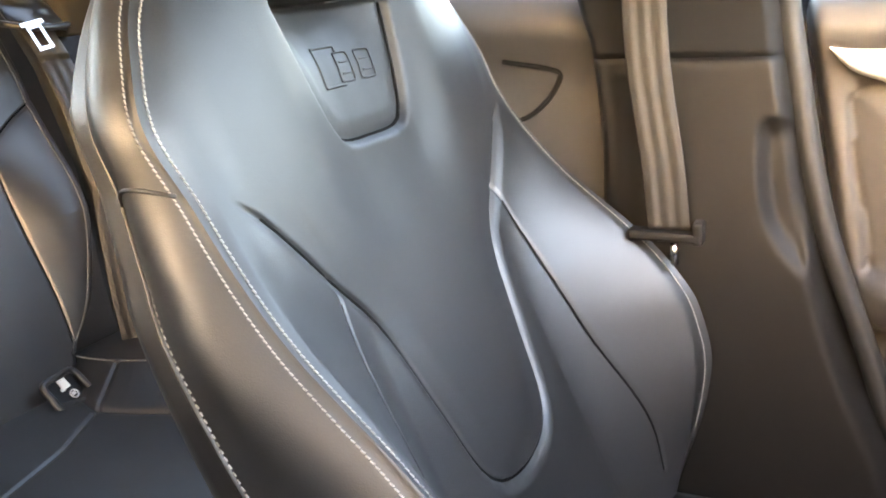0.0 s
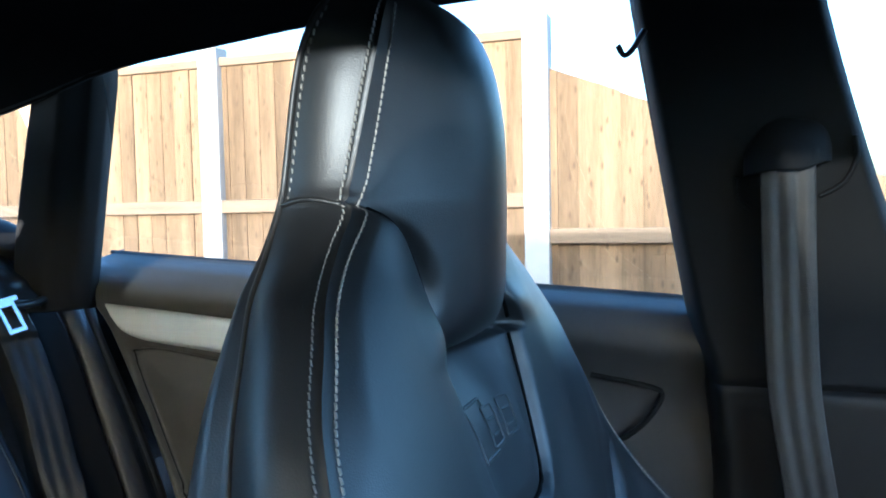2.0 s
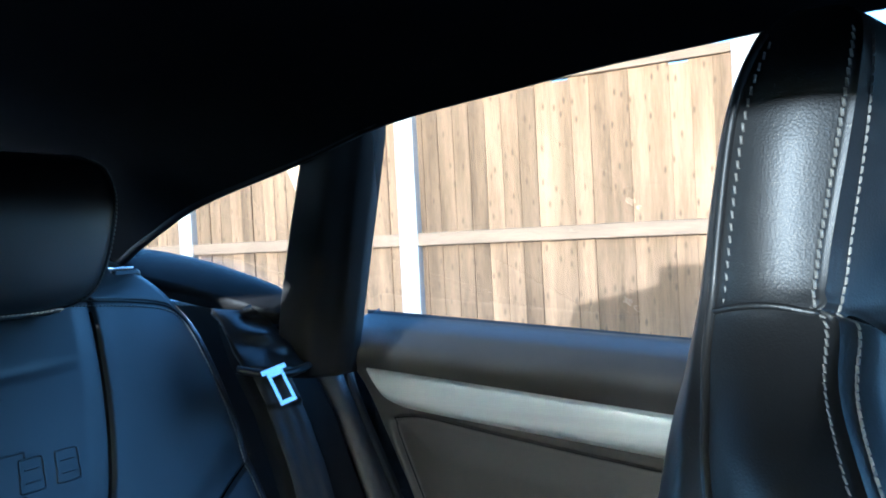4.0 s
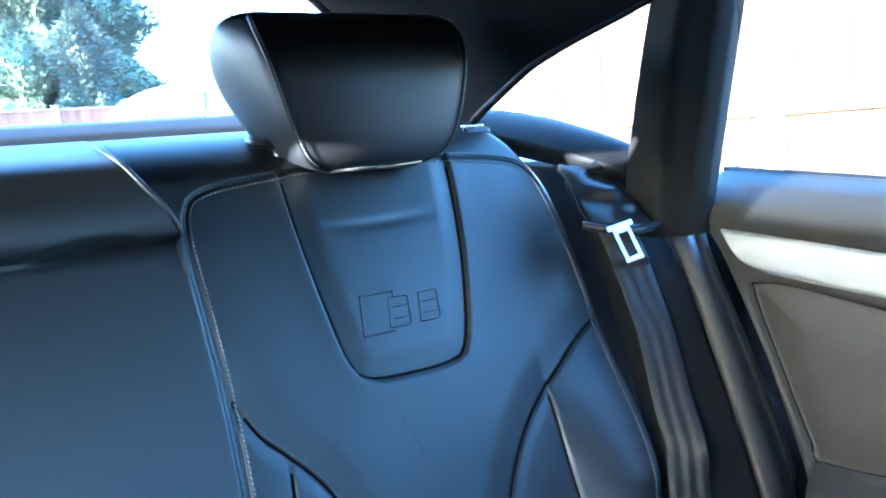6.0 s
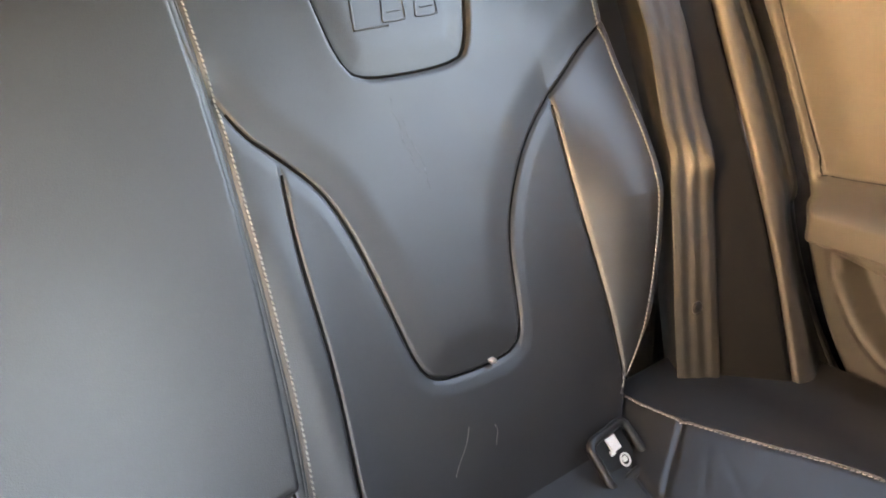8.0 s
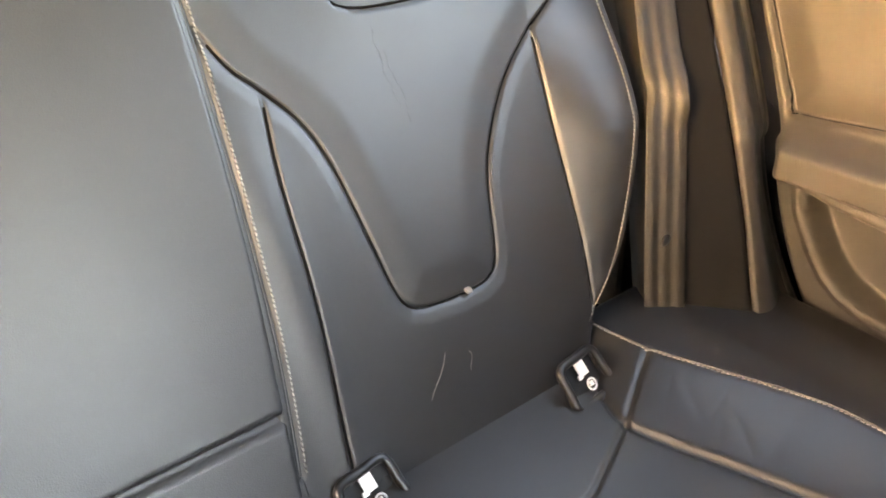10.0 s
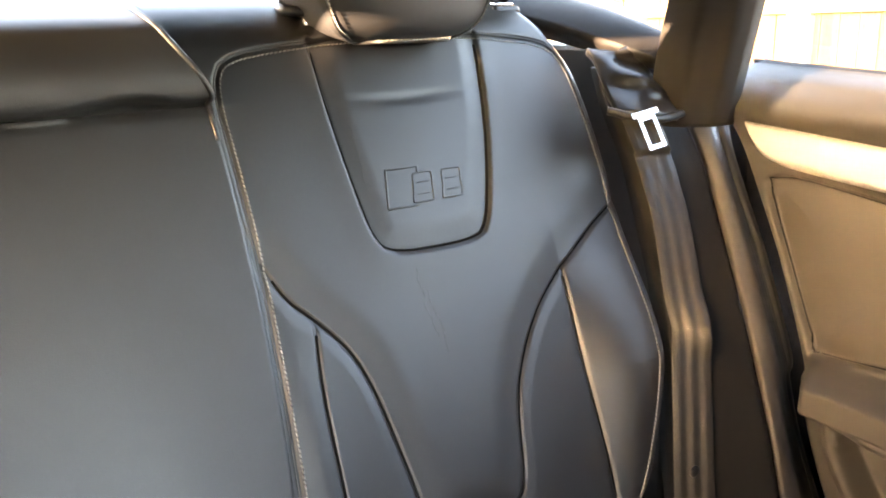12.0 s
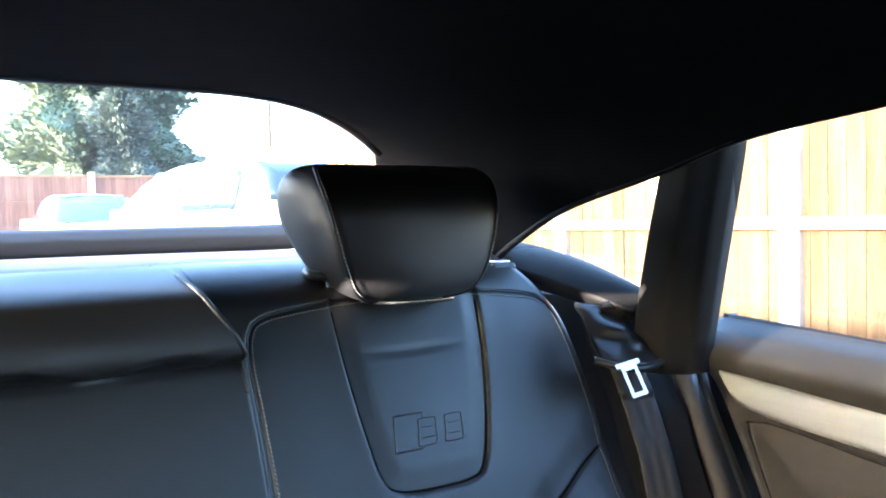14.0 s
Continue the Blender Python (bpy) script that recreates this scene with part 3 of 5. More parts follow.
def pillar_b():
    ob = thing("front_pillar_trim", "dark grey plastic trim of the pillar between the doors", "pillar trim")
    n, m = 120, 80
    v = np.linspace(0, 1, n)[:, None]
    u = np.linspace(0, 1, m)[None]
    z = 0.19 + (1.19 - 0.19) * v + 0 * u
    zz = z[:, 0]
    yr = lerp(zz, [0.19, 0.45, 0.63, 0.78, 0.86, 1.10, 1.19], [0.10, 0.055, 0.045, 0.055, 0.075, 0.113, 0.125])[:, None]
    yf = lerp(zz, [0.19, 0.31, 0.42, 0.54, 0.77, 0.84, 0.95, 1.07, 1.19], [-0.36, -0.32, -0.265, -0.222, -0.172, -0.160, -0.118, -0.08, -0.045])[:, None]
    y = yr + (yf - yr) * u
    xb = lerp(zz, [0.19, 0.5, 0.78, 0.95, 1.10, 1.19], [0.695, 0.695, 0.690, 0.668, 0.635, 0.600])[:, None]
    e = np.minimum(u, 1 - u)
    x = xb + 0.06 * np.clip(1 - e / 0.10, 0, 1) ** 2.2 + 0.0 * z
    # joint between upper and lower cover
    x = x + 0.004 * np.exp(-(((z - 0.775 - 0.02 * (u - 0.5)) / 0.0030) ** 2)) + np.where(z > 0.775, 0.002, 0)
    # hollow of the belt at the back and grip recess near the front edge
    rec = curve_pts([(-0.165, 0.715), (-0.140, 0.700), (-0.150, 0.600), (-0.185, 0.545), (-0.205, 0.535), (-0.205, 0.60), (-0.185, 0.70)], 80, closed=True)
    rd, ri = line_dist(y, z, rec), inside(y, z, rec)
    x = x + np.where(ri, 0.016 * sstep(rd, 0, 0.018), 0)
    x = x + 0.012 * np.exp(-(((y - 0.02) / 0.022) ** 2)) * sstep(z, 0.80, 0.70)
    P = np.stack([x, y, z], -1)
    k = int(np.searchsorted(zz, 0.775))
    thick(grid_mesh("lower_cover", P[: k + 1], TRIM_HARD, ob, "dark grained plastic lower cover", flip=True), 0.012, 1)
    thick(grid_mesh("upper_cover", P[k:], PILLAR_CLOTH, ob, "black cloth covered upper pillar", flip=True), 0.012, 1)
    # shoulder belt outlet: a hooded slot and the rim of its cover
    hu, hv = np.meshgrid(np.linspace(-1, 1, 40), np.linspace(0, 1, 24), indexing="xy")
    zlow = 0.990 + 0.008 * sstep(hu, 0.2, 1.0) - 0.004 * sstep(-hu, 0.4, 1.0)
    hz = zlow + 0.046 * np.sqrt(1 - 0.85 * hu**2) * hv
    hx = lerp(hz, [0.78, 0.95, 1.10, 1.19], [0.690, 0.668, 0.635, 0.600]) + 0.003 - 0.034 * np.clip(1 - hu**2, 0, 1) ** 0.6 * (1 - hv**1.5)
    hood = grid_mesh("belt_guide", np.stack([hx, -0.022 - 0.034 * hu, hz], -1), PILLAR_CLOTH, ob, "black plastic shoulder belt hood")
    thick(hood, 0.004, 1)
    for pts in ([(-0.078, 1.020), (-0.080, 1.000), (-0.070, 0.978), (-0.050, 0.966)], [(0.022, 0.985), (0.020, 0.965), (0.010, 0.955)]):
        c = curve_pts(pts, 30)
        cx = lerp(c[:, 1], [0.78, 0.95, 1.10, 1.19], [0.690, 0.668, 0.635, 0.600]) - 0.0005
        tube("guide_rim", np.column_stack([cx, c]), 0.0025, PILLAR_CLOTH, ob, sides=8)
    return ob


pillar_front = pillar_b()
hk = curve_pts([(0.606, 0.100, 1.120), (0.600, 0.108, 1.106), (0.598, 0.112, 1.100), (0.596, 0.118, 1.097), (0.595, 0.123, 1.106)], 24)
hook = thing("coat_hook", "small black plastic coat hook on the pillar", "coat hook")
tube("hook", hk, 0.0028, PLASTIC, hook)


def front_door():
    d = thing("front_door", "dark front car door trim with aluminium inlay", "car door")
    U, V = np.meshgrid(np.linspace(0, 1, 130), np.linspace(0, 1, 150), indexing="xy")
    z0, z1 = 0.20, 0.845
    Zg = z0 + (z1 - z0) * V
    rear = lerp(V, [0, 0.15, 0.35, 0.5, 0.9, 1.0], [-0.345, -0.305, -0.262, -0.232, -0.182, -0.176])
    Yg = rear - 0.62 * U
    inset = 0.025 * np.exp(-(((z1 - Zg - 0.045) / 0.035) ** 2)) - 0.06 * np.clip(1 - (z1 - Zg) / 0.02, 0, 1) ** 2
    ins = curve_pts([(-0.232, 0.728), (-0.262, 0.545), (-0.28, 0.52), (-0.62, 0.52), (-0.70, 0.70), (-0.30, 0.732)], 100, closed=True)
    dist, inn = line_dist(Yg, Zg, ins), inside(Yg, Zg, ins)
    inset += np.where(inn, -0.010 + 0.008 * sstep(dist, 0, 0.04), 0.002) - 0.006 * np.exp(-((dist / 0.004) ** 2))
    inset -= 0.05 * np.clip(1 - (rear - Yg) / 0.018, 0, 1) ** 2
    arm = np.exp(-(np.clip((Zg - 0.49) / 0.03, -9, 9) ** 4))
    inset += 0.05 * arm * sstep(Yg, -0.24, -0.30)
    ob = grid_mesh("panel", np.stack([0.765 - inset, Yg, Zg], -1), TRIM, d, "dark soft door trim")
    thick(ob, 0.02, -1)
    n = 50
    yv = np.linspace(-0.206, -0.72, n)
    top = np.full(n, 0.783)
    bot = top - lerp(np.linspace(0, 1, n), [0, 0.04, 0.1, 0.2, 1], [0.004, 0.026, 0.038, 0.046, 0.05])
    k = np.linspace(0, 1, 7)[:, None]
    zz = top[None] + (bot - top)[None] * k
    st = grid_mesh("strip", np.stack([0.744 + 0.006 * (2 * k - 1) ** 4 + 0 * zz, np.broadcast_to(yv, zz.shape), zz], -1), ALU, d, "brushed aluminium inlay")
    thick(st, 0.012, 1)
    gl_y, gl_v = np.meshgrid(np.linspace(-0.75, -0.03, 16), np.linspace(0, 1, 8), indexing="xy")
    gz = 0.82 + (z_edge(gl_y) - 0.78) * gl_v
    g = grid_mesh("glass", np.stack([0.785 - 0.165 * gl_v, gl_y, gz], -1), GLASS, d, "side window glass with a dimming tint", flip=True)
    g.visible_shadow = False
    sp = curve_pts([(0.735, -0.345, 0.22), (0.735, -0.278, 0.42), (0.732, -0.212, 0.60), (0.728, -0.168, 0.80), (0.72, -0.158, 0.86)], 40)
    tube("door_seal", sp, 0.013, RUBBER, d, "black rubber door seal", sides=10)
    return d


front_door_trim = front_door()


# ---- front seat ----
XC = 0.405


def fb(z):
    return 0.185 + (np.asarray(z) - 0.79) * 0.45


def mirror(pts):
    p = np.array(pts, float)
    return np.vstack([p, (p * (-1, 1))[::-1][1 if abs(p[-1, 0]) < 1e-6 else 0 :]])


F_INS = curve_pts(mirror([(-0.232, 0.738), (-0.205, 0.715), (-0.157, 0.655), (-0.117, 0.600), (-0.092, 0.515), (-0.076, 0.455), (-0.05, 0.427), (0, 0.418)]), 160)
F_SEC = [curve_pts([(s * 0.157, 0.655), (s * 0.172, 0.58), (s * 0.185, 0.476), (s * 0.208, 0.374), (s * 0.212, 0.30)], 60) for s in (-1, 1)]
F_PAN = curve_pts(mirror([(-0.092, 0.866), (-0.082, 0.82), (-0.072, 0.783), (-0.061, 0.757), (-0.043, 0.744), (0, 0.742)]), 90) + np.array((-0.007, 0.0))
F_LIP = curve_pts([(-0.094, 0.868), (-0.05, 0.862), (0, 0.861), (0.045, 0.862), (0.066, 0.865)], 40)
F_ARCH = [curve_pts([(s * 0.128, 0.968), (s * 0.100, 0.952), (s * 0.082, 0.925), (s * 0.079, 0.896), (s * 0.094, 0.866)], 50) for s in (-1, 1)]


def f_half(z):
    return lerp(z, [0.24, 0.36, 0.45, 0.54, 0.60, 0.66, 0.737, 0.793, 0.838, 0.872, 0.911, 0.94, 0.968, 0.995, 1.05, 1.085, 1.103, 1.112, 1.117], [0.238, 0.262, 0.276, 0.278, 0.275, 0.270, 0.262, 0.266, 0.248, 0.227, 0.193, 0.155, 0.128, 0.118, 0.111, 0.103, 0.086, 0.062, 0.030])


def f_ridge(z):
    o = lerp(z, [0.24, 0.303, 0.362, 0.424, 0.47, 0.507, 0.549, 0.588, 0.627, 0.66, 0.737, 0.793, 0.911, 0.968, 1.2], [0.02, 0.065, 0.106, 0.139, 0.149, 0.150, 0.136, 0.112, 0.085, 0.066, 0.035, 0.02, 0.018, 0.022, 0.022])
    up = lerp(z, [0.90, 0.968, 1.0, 1.055, 1.09, 1.105, 1.117], [0.260, 0.243, 0.238, 0.228, 0.224, 0.230, 0.246])
    return np.where(np.asarray(z) < 0.968, fb(z) - o, up)


def f_front(dx, z):
    """The y of the front of the front seat."""
    h, yr = f_half(z), f_ridge(z)
    a = np.abs(dx)
    q = np.clip(a / h, 0, 1)
    o_r = fb(z) - yr
    low = 0.135 + 0.05 * sstep(z, 0.60, 0.80)
    rise = np.clip((a - low) / (h - low), 0, 1)
    d = np.where(z < 0.87, o_r * rise ** 1.5, 0)
    mid = 0.020 * sstep(a, 0.03, 0.13) + 0.010 * np.sin(np.pi * np.clip((a - 0.06) / (h - 0.06), 0, 1)) - 0.006 * sstep(q, 0.88, 1)
    w = sstep(z, 0.58, 0.86)
    d = d * (1 - w) + mid * w
    d = d - 0.010 * sstep(q, 0.93, 1.0) * (1 - w)
    # middle insert
    dist = line_dist(dx, z, F_INS)
    inn = inside(dx, z, np.vstack([F_INS, [(0.30, 0.76), (0.30, 1.3), (-0.30, 1.3), (-0.30, 0.76)]]))
    fadei = sstep(np.abs(dx), 0.236, 0.205)
    d = d + fadei * np.where(inn, 0.003 * sstep(dist, 0, 0.035), 0.004 * sstep(dist, 0, 0.012) * np.exp(-((dist / 0.03) ** 2)))
    d = d - 0.004 * fadei * np.exp(-((dist / 0.0024) ** 2))
    for s in F_SEC:
        d = d - 0.003 * np.exp(-((line_dist(dx, z, s) / 0.0022) ** 2))
    # panel below the head restraint
    pd = line_dist(dx, z, F_PAN)
    pin = inside(dx, z, F_PAN)
    sd = np.where(pin, pd, -pd)
    step = sstep(sd, -0.004, 0.006)
    d = d + step * ((-0.005 - 0.014 * sstep(z, 0.80, 0.865)) * sstep(-dx, -0.095, 0.0) + 0.004 * sstep(pd, 0, 0.02)) + (1 - step) * 0.004 * np.exp(-((pd / 0.02) ** 2)) * (z < 0.9)
    d = d - 0.006 * np.exp(-((pd / 0.0032) ** 2)) * sstep(z, 0.872, 0.860)
    y = fb(z) - d
    # head restraint
    hc = np.where(z < 0.968, lerp(z, [0.85, 0.866, 0.896, 0.925, 0.952, 0.968, 0.98], [0.097, 0.094, 0.079, 0.082, 0.100, 0.128, 0.128]), h)
    yf = lerp(z, [0.85, 0.862, 0.868, 0.885, 0.92, 1.00, 1.04, 1.07, 1.095, 1.108, 1.117], [0.230, 0.222, 0.205, 0.190, 0.184, 0.182, 0.186, 0.194, 0.208, 0.224, 0.246])
    ye = np.where(z < 0.968, lerp(z, [0.85, 0.90, 0.94, 0.968, 1.0], [0.212, 0.221, 0.232, 0.243, 0.238]), yr)
    yh = yf + (ye - yf) * np.clip(a / np.where(z < 0.968, lerp(z, [0.85, 0.90, 0.94, 0.968, 1.0], [0.098, 0.104, 0.115, 0.128, 0.118]), h), 0, 1) ** 2.0
    use = sstep(z, 0.859, 0.867) * np.where(z < 0.975, sstep(hc + 0.006 - a, 0.0, 0.016), 1.0)
    y = y + (yh - y) * use
    for s in F_ARCH:
        ad = line_dist(dx, z, s)
        y = y - 0.011 * np.exp(-((ad / 0.028) ** 2)) * (1 - use) * sstep(z, 0.862, 0.89)
        y = y + 0.0035 * np.exp(-((ad / 0.0024) ** 2))
    y = y + 0.010 * np.exp(-((line_dist(dx, z, F_LIP) / 0.0035) ** 2))
    return y


def front_seat():
    seat = thing("sports_seat", "black leather sports front seat with pale double stitching", "car seat", "front seats")
    zs = np.concatenate([np.linspace(0.24, 1.09, 560), 1.09 + 0.027 * np.sin(np.linspace(0.08, np.pi / 2, 22))])
    nf = 380
    s = np.sin(np.linspace(-1, 1, nf) * 1.35) / math.sin(1.35)
    Z, S = np.meshgrid(zs, s, indexing="ij")
    H = f_half(Z)
    DX = S * H
    Yf = f_front(DX, Z)
    front = np.stack([XC + DX, Yf, Z], -1)
    pip_y = lerp(zs, [0.28, 0.50, 0.65, 0.75, 0.82, 0.88, 0.92, 0.96, 1.05, 1.09, 1.117], [-0.0445, 0.0795, 0.172, 0.225, 0.2565, 0.276, 0.286, 0.291, 0.280, 0.268, 0.252])
    bak_y = np.where(zs < 0.80, fb(zs) + 0.115, lerp(zs, [0.76, 0.80, 0.86, 0.90, 0.96, 1.05, 1.09, 1.117], [0.285, 0.302, 0.312, 0.312, 0.306, 0.291, 0.276, 0.254]))
    h = f_half(zs)
    hp = h - lerp(zs, [0.28, 0.60, 0.69, 0.76, 0.82, 0.88, 0.93, 0.98, 1.05, 1.117], [-0.01, -0.01, 0.002, 0.016, 0.029, 0.036, 0.027, 0.010, 0.003, 0.002])
    cols = []
    for sgn in (1, -1):
        y0 = f_front(np.full_like(zs, 1.0) * h * sgn, zs)
        k = np.linspace(0, 1, 26)[1:]
        side = []
        for t in k:
            bul = (0.016 - 0.010 * sstep(zs, 0.90, 0.98)) * np.sin(np.pi * t) * sstep(zs, 1.12, 1.04) + 0.004 * t
            g = 0.004 * math.exp(-(((t - 0.03) / 0.02) ** 2))
            side.append(np.stack([XC + sgn * (h + (hp - h) * t + bul - g), y0 + (pip_y - y0) * t, zs], -1))
        for t in np.linspace(0, 1, 9)[1:]:
            g = 0.004 * (t < 0.15)
            side.append(np.stack([XC + sgn * ((hp + 0.004 - g) * (1 - t**2) + t**2 * np.maximum(hp - 0.05, hp * 0.5)), pip_y + (bak_y - pip_y) * (1 - (1 - t) ** 1.6), zs], -1))
        cols.append(np.stack(side, 1))
    backx = np.linspace(1, -1, 12)[1:-1]
    hb = np.maximum(hp - 0.05, hp * 0.5)
    back = np.stack([np.stack([XC + t * hb, bak_y + 0.008 * (1 - t * t), zs], -1) for t in backx], 1)
    P = np.concatenate([front, cols[0], back, cols[1][:, ::-1]], 1)
    grid_mesh("backrest", P, LEATHER, seat, "black leather backrest with integrated head restraint", closed_u=True, caps=True)
    # double stitched ridge, piping along the back shell and its thread
    zz = np.linspace(0.34, 1.095, 240)
    for sgn in (-1, 1):
        hh = f_half(zz)
        hq = np.interp(zz, zs, hp)
        for off in (-0.0070, 0.0):
            if off < 0:
                dx = sgn * (hh + off)
                y = f_front(dx, zz) - 0.0006
                nrm = np.stack([0 * zz, -np.ones_like(zz), 0.3 * np.ones_like(zz)], 1)
                stitches("stitching", np.stack([XC + dx, y, zz], 1), nrm, seat, 0.0045, 0.0040, 0.0007)
            else:
                y0 = f_front(sgn * hh, zz)
                py = np.interp(zz, zs, pip_y)
                t = 0.085
                x = XC + sgn * (hh + (hq - hh) * t + (0.016 - 0.010 * sstep(zz, 0.90, 0.98)) * math.sin(math.pi * t) * sstep(zz, 1.12, 1.04) + 0.004 * t + 0.0006)
                stitches("stitching", np.stack([x, y0 + (py - y0) * t, zz], 1), np.stack([np.full_like(zz, sgn), -0.6 + 0 * zz, 0 * zz], 1), seat, 0.0045, 0.0040, 0.0007)
        py = np.interp(zz, zs, pip_y)
        tube("piping", np.stack([XC + sgn * (hq + 0.0045), py, zz], 1), 0.0024, PIPING, seat, "dark grey leather piping", sides=8)
        x = XC + sgn * (hq + 0.0065)
        stitches("stitching", np.stack([x, py - 0.006, zz], 1), np.stack([np.full_like(zz, sgn), 0 * zz, 0 * zz], 1), seat, 0.0058, 0.0042, 0.0007)
    # cross seam on the side of the head restraint and of the bolster
    for z0, dz in ((0.966, 0.004), (0.735, 0.012)):
        for sgn in (-1, 1):
            t = np.linspace(0.06, 0.98, 24)
            z = z0 + dz * np.sin(np.pi * t) - (0.0 if z0 > 0.9 else 0.012) * (1 - t) * -1
            y0, py, hh = f_front(sgn * f_half(z), z), np.interp(z, zs, pip_y), f_half(z)
            x = XC + sgn * (hh + (np.interp(z, zs, hp) - hh) * t + (0.016 - 0.010 * sstep(z, 0.90, 0.98)) * np.sin(np.pi * t) + 0.004 * t + 0.0002)
            tube("seam", np.stack([x, y0 + (py - y0) * t, z], 1), 0.0018, LEATHER, seat, sides=6)
    # black tubes along the sewn lines paint the shade in their grooves
    for line in (F_INS[6:-6], F_SEC[0][3:], F_SEC[1][3:], F_PAN[2:-2], F_ARCH[0][4:-2], F_ARCH[1][4:-2]):
        y = f_front(line[:, 0], line[:, 1])
        tube("seam", np.stack([XC + line[:, 0], y, line[:, 1]], 1), 0.0019, SEAM_SHADE, seat, "black tube painting shade into a sewn crease", sides=6)
    emblem("emblem", seat, lambda u, w: (XC - 0.045 + u, float(f_front(np.array([[-0.045 + u]]), np.array([[0.789 + w]]))[0, 0]), 0.789 + w), 0.033)
    # cushion
    U, V = np.meshgrid(np.linspace(-1, 1, 60), np.linspace(0, 1, 60), indexing="xy")
    x = XC + 0.25 * U
    y = 0.02 - 0.52 * V
    z = 0.215 + 0.02 * V + 0.04 * sstep(np.abs(U), 0.6, 0.9) - 0.10 * sstep(np.abs(U), 0.93, 1.0) - 0.08 * np.clip((V - 0.9) / 0.1, 0, 1) ** 2
    thick(grid_mesh("cushion", np.stack([x, y, z], -1), LEATHER, seat, "black leather seat cushion", flip=True), 0.06, -1)
    bm = bmesh.new()
    box_bm(bm, (XC - 0.24, -0.45, 0.19), (XC + 0.24, 0.0, 0.215), 0.01)
    part("seat_base", bm, PLASTIC, seat, "black plastic seat base")
    return seat


def emblem(name, parent, place, size):
    """A pressed badge: a slanted frame and two plain outlined blocks with bars."""
    k = size / 0.036

    def stroke(nm, pts, r, par, label):
        q = np.array(pts, float) * k
        s = np.r_[0, np.cumsum(np.linalg.norm(np.diff(q, axis=0), axis=1))]
        u = np.linspace(0, s[-1], 70)
        p = np.array([place(float(np.interp(t, s, q[:, 0])), float(np.interp(t, s, q[:, 1]))) for t in u])
        return tube(nm, p, r, LEATHER, par, label, sides=6)

    frame_ob = stroke(name, [(0.036, 0.0), (0.0, 0.0), (0.008, 0.037), (0.046, 0.037), (0.0445, 0.031)], 0.0014, parent, "pressed leather badge frame")
    for x0 in (0.031, 0.067):
        ring = curve_pts([(x0 + 0.2 * b + a, 0.003 + b) for a, b in ((0.002, 0.0), (0.022, 0.0), (0.0245, 0.003), (0.0245, 0.014), (0.0245, 0.0245), (0.022, 0.0275), (0.004, 0.0275), (0.0015, 0.0245), (0.0015, 0.014), (0.0005, 0.003))], 60, closed=True)
        stroke("block", np.vstack([ring, ring[:1]]), 0.0012, frame_ob, "pressed plain block")
        for b in (0.0075, 0.0185):
            stroke("bar", [(x0 + a + 0.2 * b, 0.003 + b) for a in (0.006, 0.020)], 0.0011, frame_ob, "pressed bar")
    return frame_ob


# the driver's side, out of view, repeats the passenger's: doors, pillars and seat
passenger_seat = front_seat()
copy_thing(passenger_seat, Matrix.Translation((-2 * XC, -0.08, 0)))
for half_thing in (rear_door_trim, front_door_trim, pillar_rear, pillar_front):
    # its rear pillar is stretched to keep sun off the pillar opposite
    twin = copy_thing(half_thing, (Matrix.Translation((0, 0.78, 0)) @ Matrix.Scale(1.9, 4, (0, 1, 0)) @ Matrix.Translation((0, -0.78, 0)) if half_thing is pillar_rear else Matrix()) @ FAR)
    for pane in [o for o in twin.children if o.name.startswith("glass")]:
        pane.visible_shadow = True
        pane.data = pane.data.copy()
        # added darkening: the front pane nearly shuts light out, the rear weakens it
        pane.data.materials[0] = FAR_BLOCK_GLASS if half_thing is front_door_trim else FAR_DIM_GLASS


# ---- rear bench ----
def rb(z):
    return 0.99 + (np.asarray(z) - 0.79) * 0.5


R_ST = curve_pts([(0.108, 0.385), (0.118, 0.434), (0.129, 0.498), (0.138, 0.583), (0.144, 0.66), (0.149, 0.736), (0.149, 0.83), (0.148, 0.890), (0.154, 0.922), (0.172, 0.937), (0.22, 0.945), (0.30, 0.951), (0.40, 0.953), (0.49, 0.949), (0.575, 0.937), (0.603, 0.918), (0.614, 0.885), (0.619, 0.82), (0.617, 0.74), (0.608, 0.68), (0.598, 0.62), (0.583, 0.56), (0.558, 0.495), (0.529, 0.44), (0.497, 0.40), (0.475, 0.383)], 320)
R_PAN = curve_pts([(0.262, 0.952), (0.263, 0.90), (0.266, 0.85), (0.272, 0.79), (0.279, 0.750), (0.295, 0.732), (0.345, 0.727), (0.400, 0.729), (0.423, 0.743), (0.444, 0.79), (0.463, 0.85), (0.476, 0.91), (0.482, 0.952)], 120)
R_INS = curve_pts([(0.152, 0.738), (0.169, 0.705), (0.190, 0.683), (0.219, 0.648), (0.235, 0.606), (0.246, 0.546), (0.255, 0.490), (0.268, 0.470), (0.30, 0.464), (0.335, 0.463), (0.364, 0.467), (0.380, 0.486), (0.399, 0.553), (0.421, 0.594), (0.460, 0.639), (0.511, 0.677), (0.567, 0.712), (0.626, 0.738)], 160)
R_SEC = [curve_pts([(0.190, 0.680), (0.180, 0.611), (0.174, 0.512), (0.160, 0.416), (0.152, 0.36)], 60), curve_pts([(0.511, 0.677), (0.503, 0.587), (0.496, 0.466), (0.482, 0.379)], 60)]


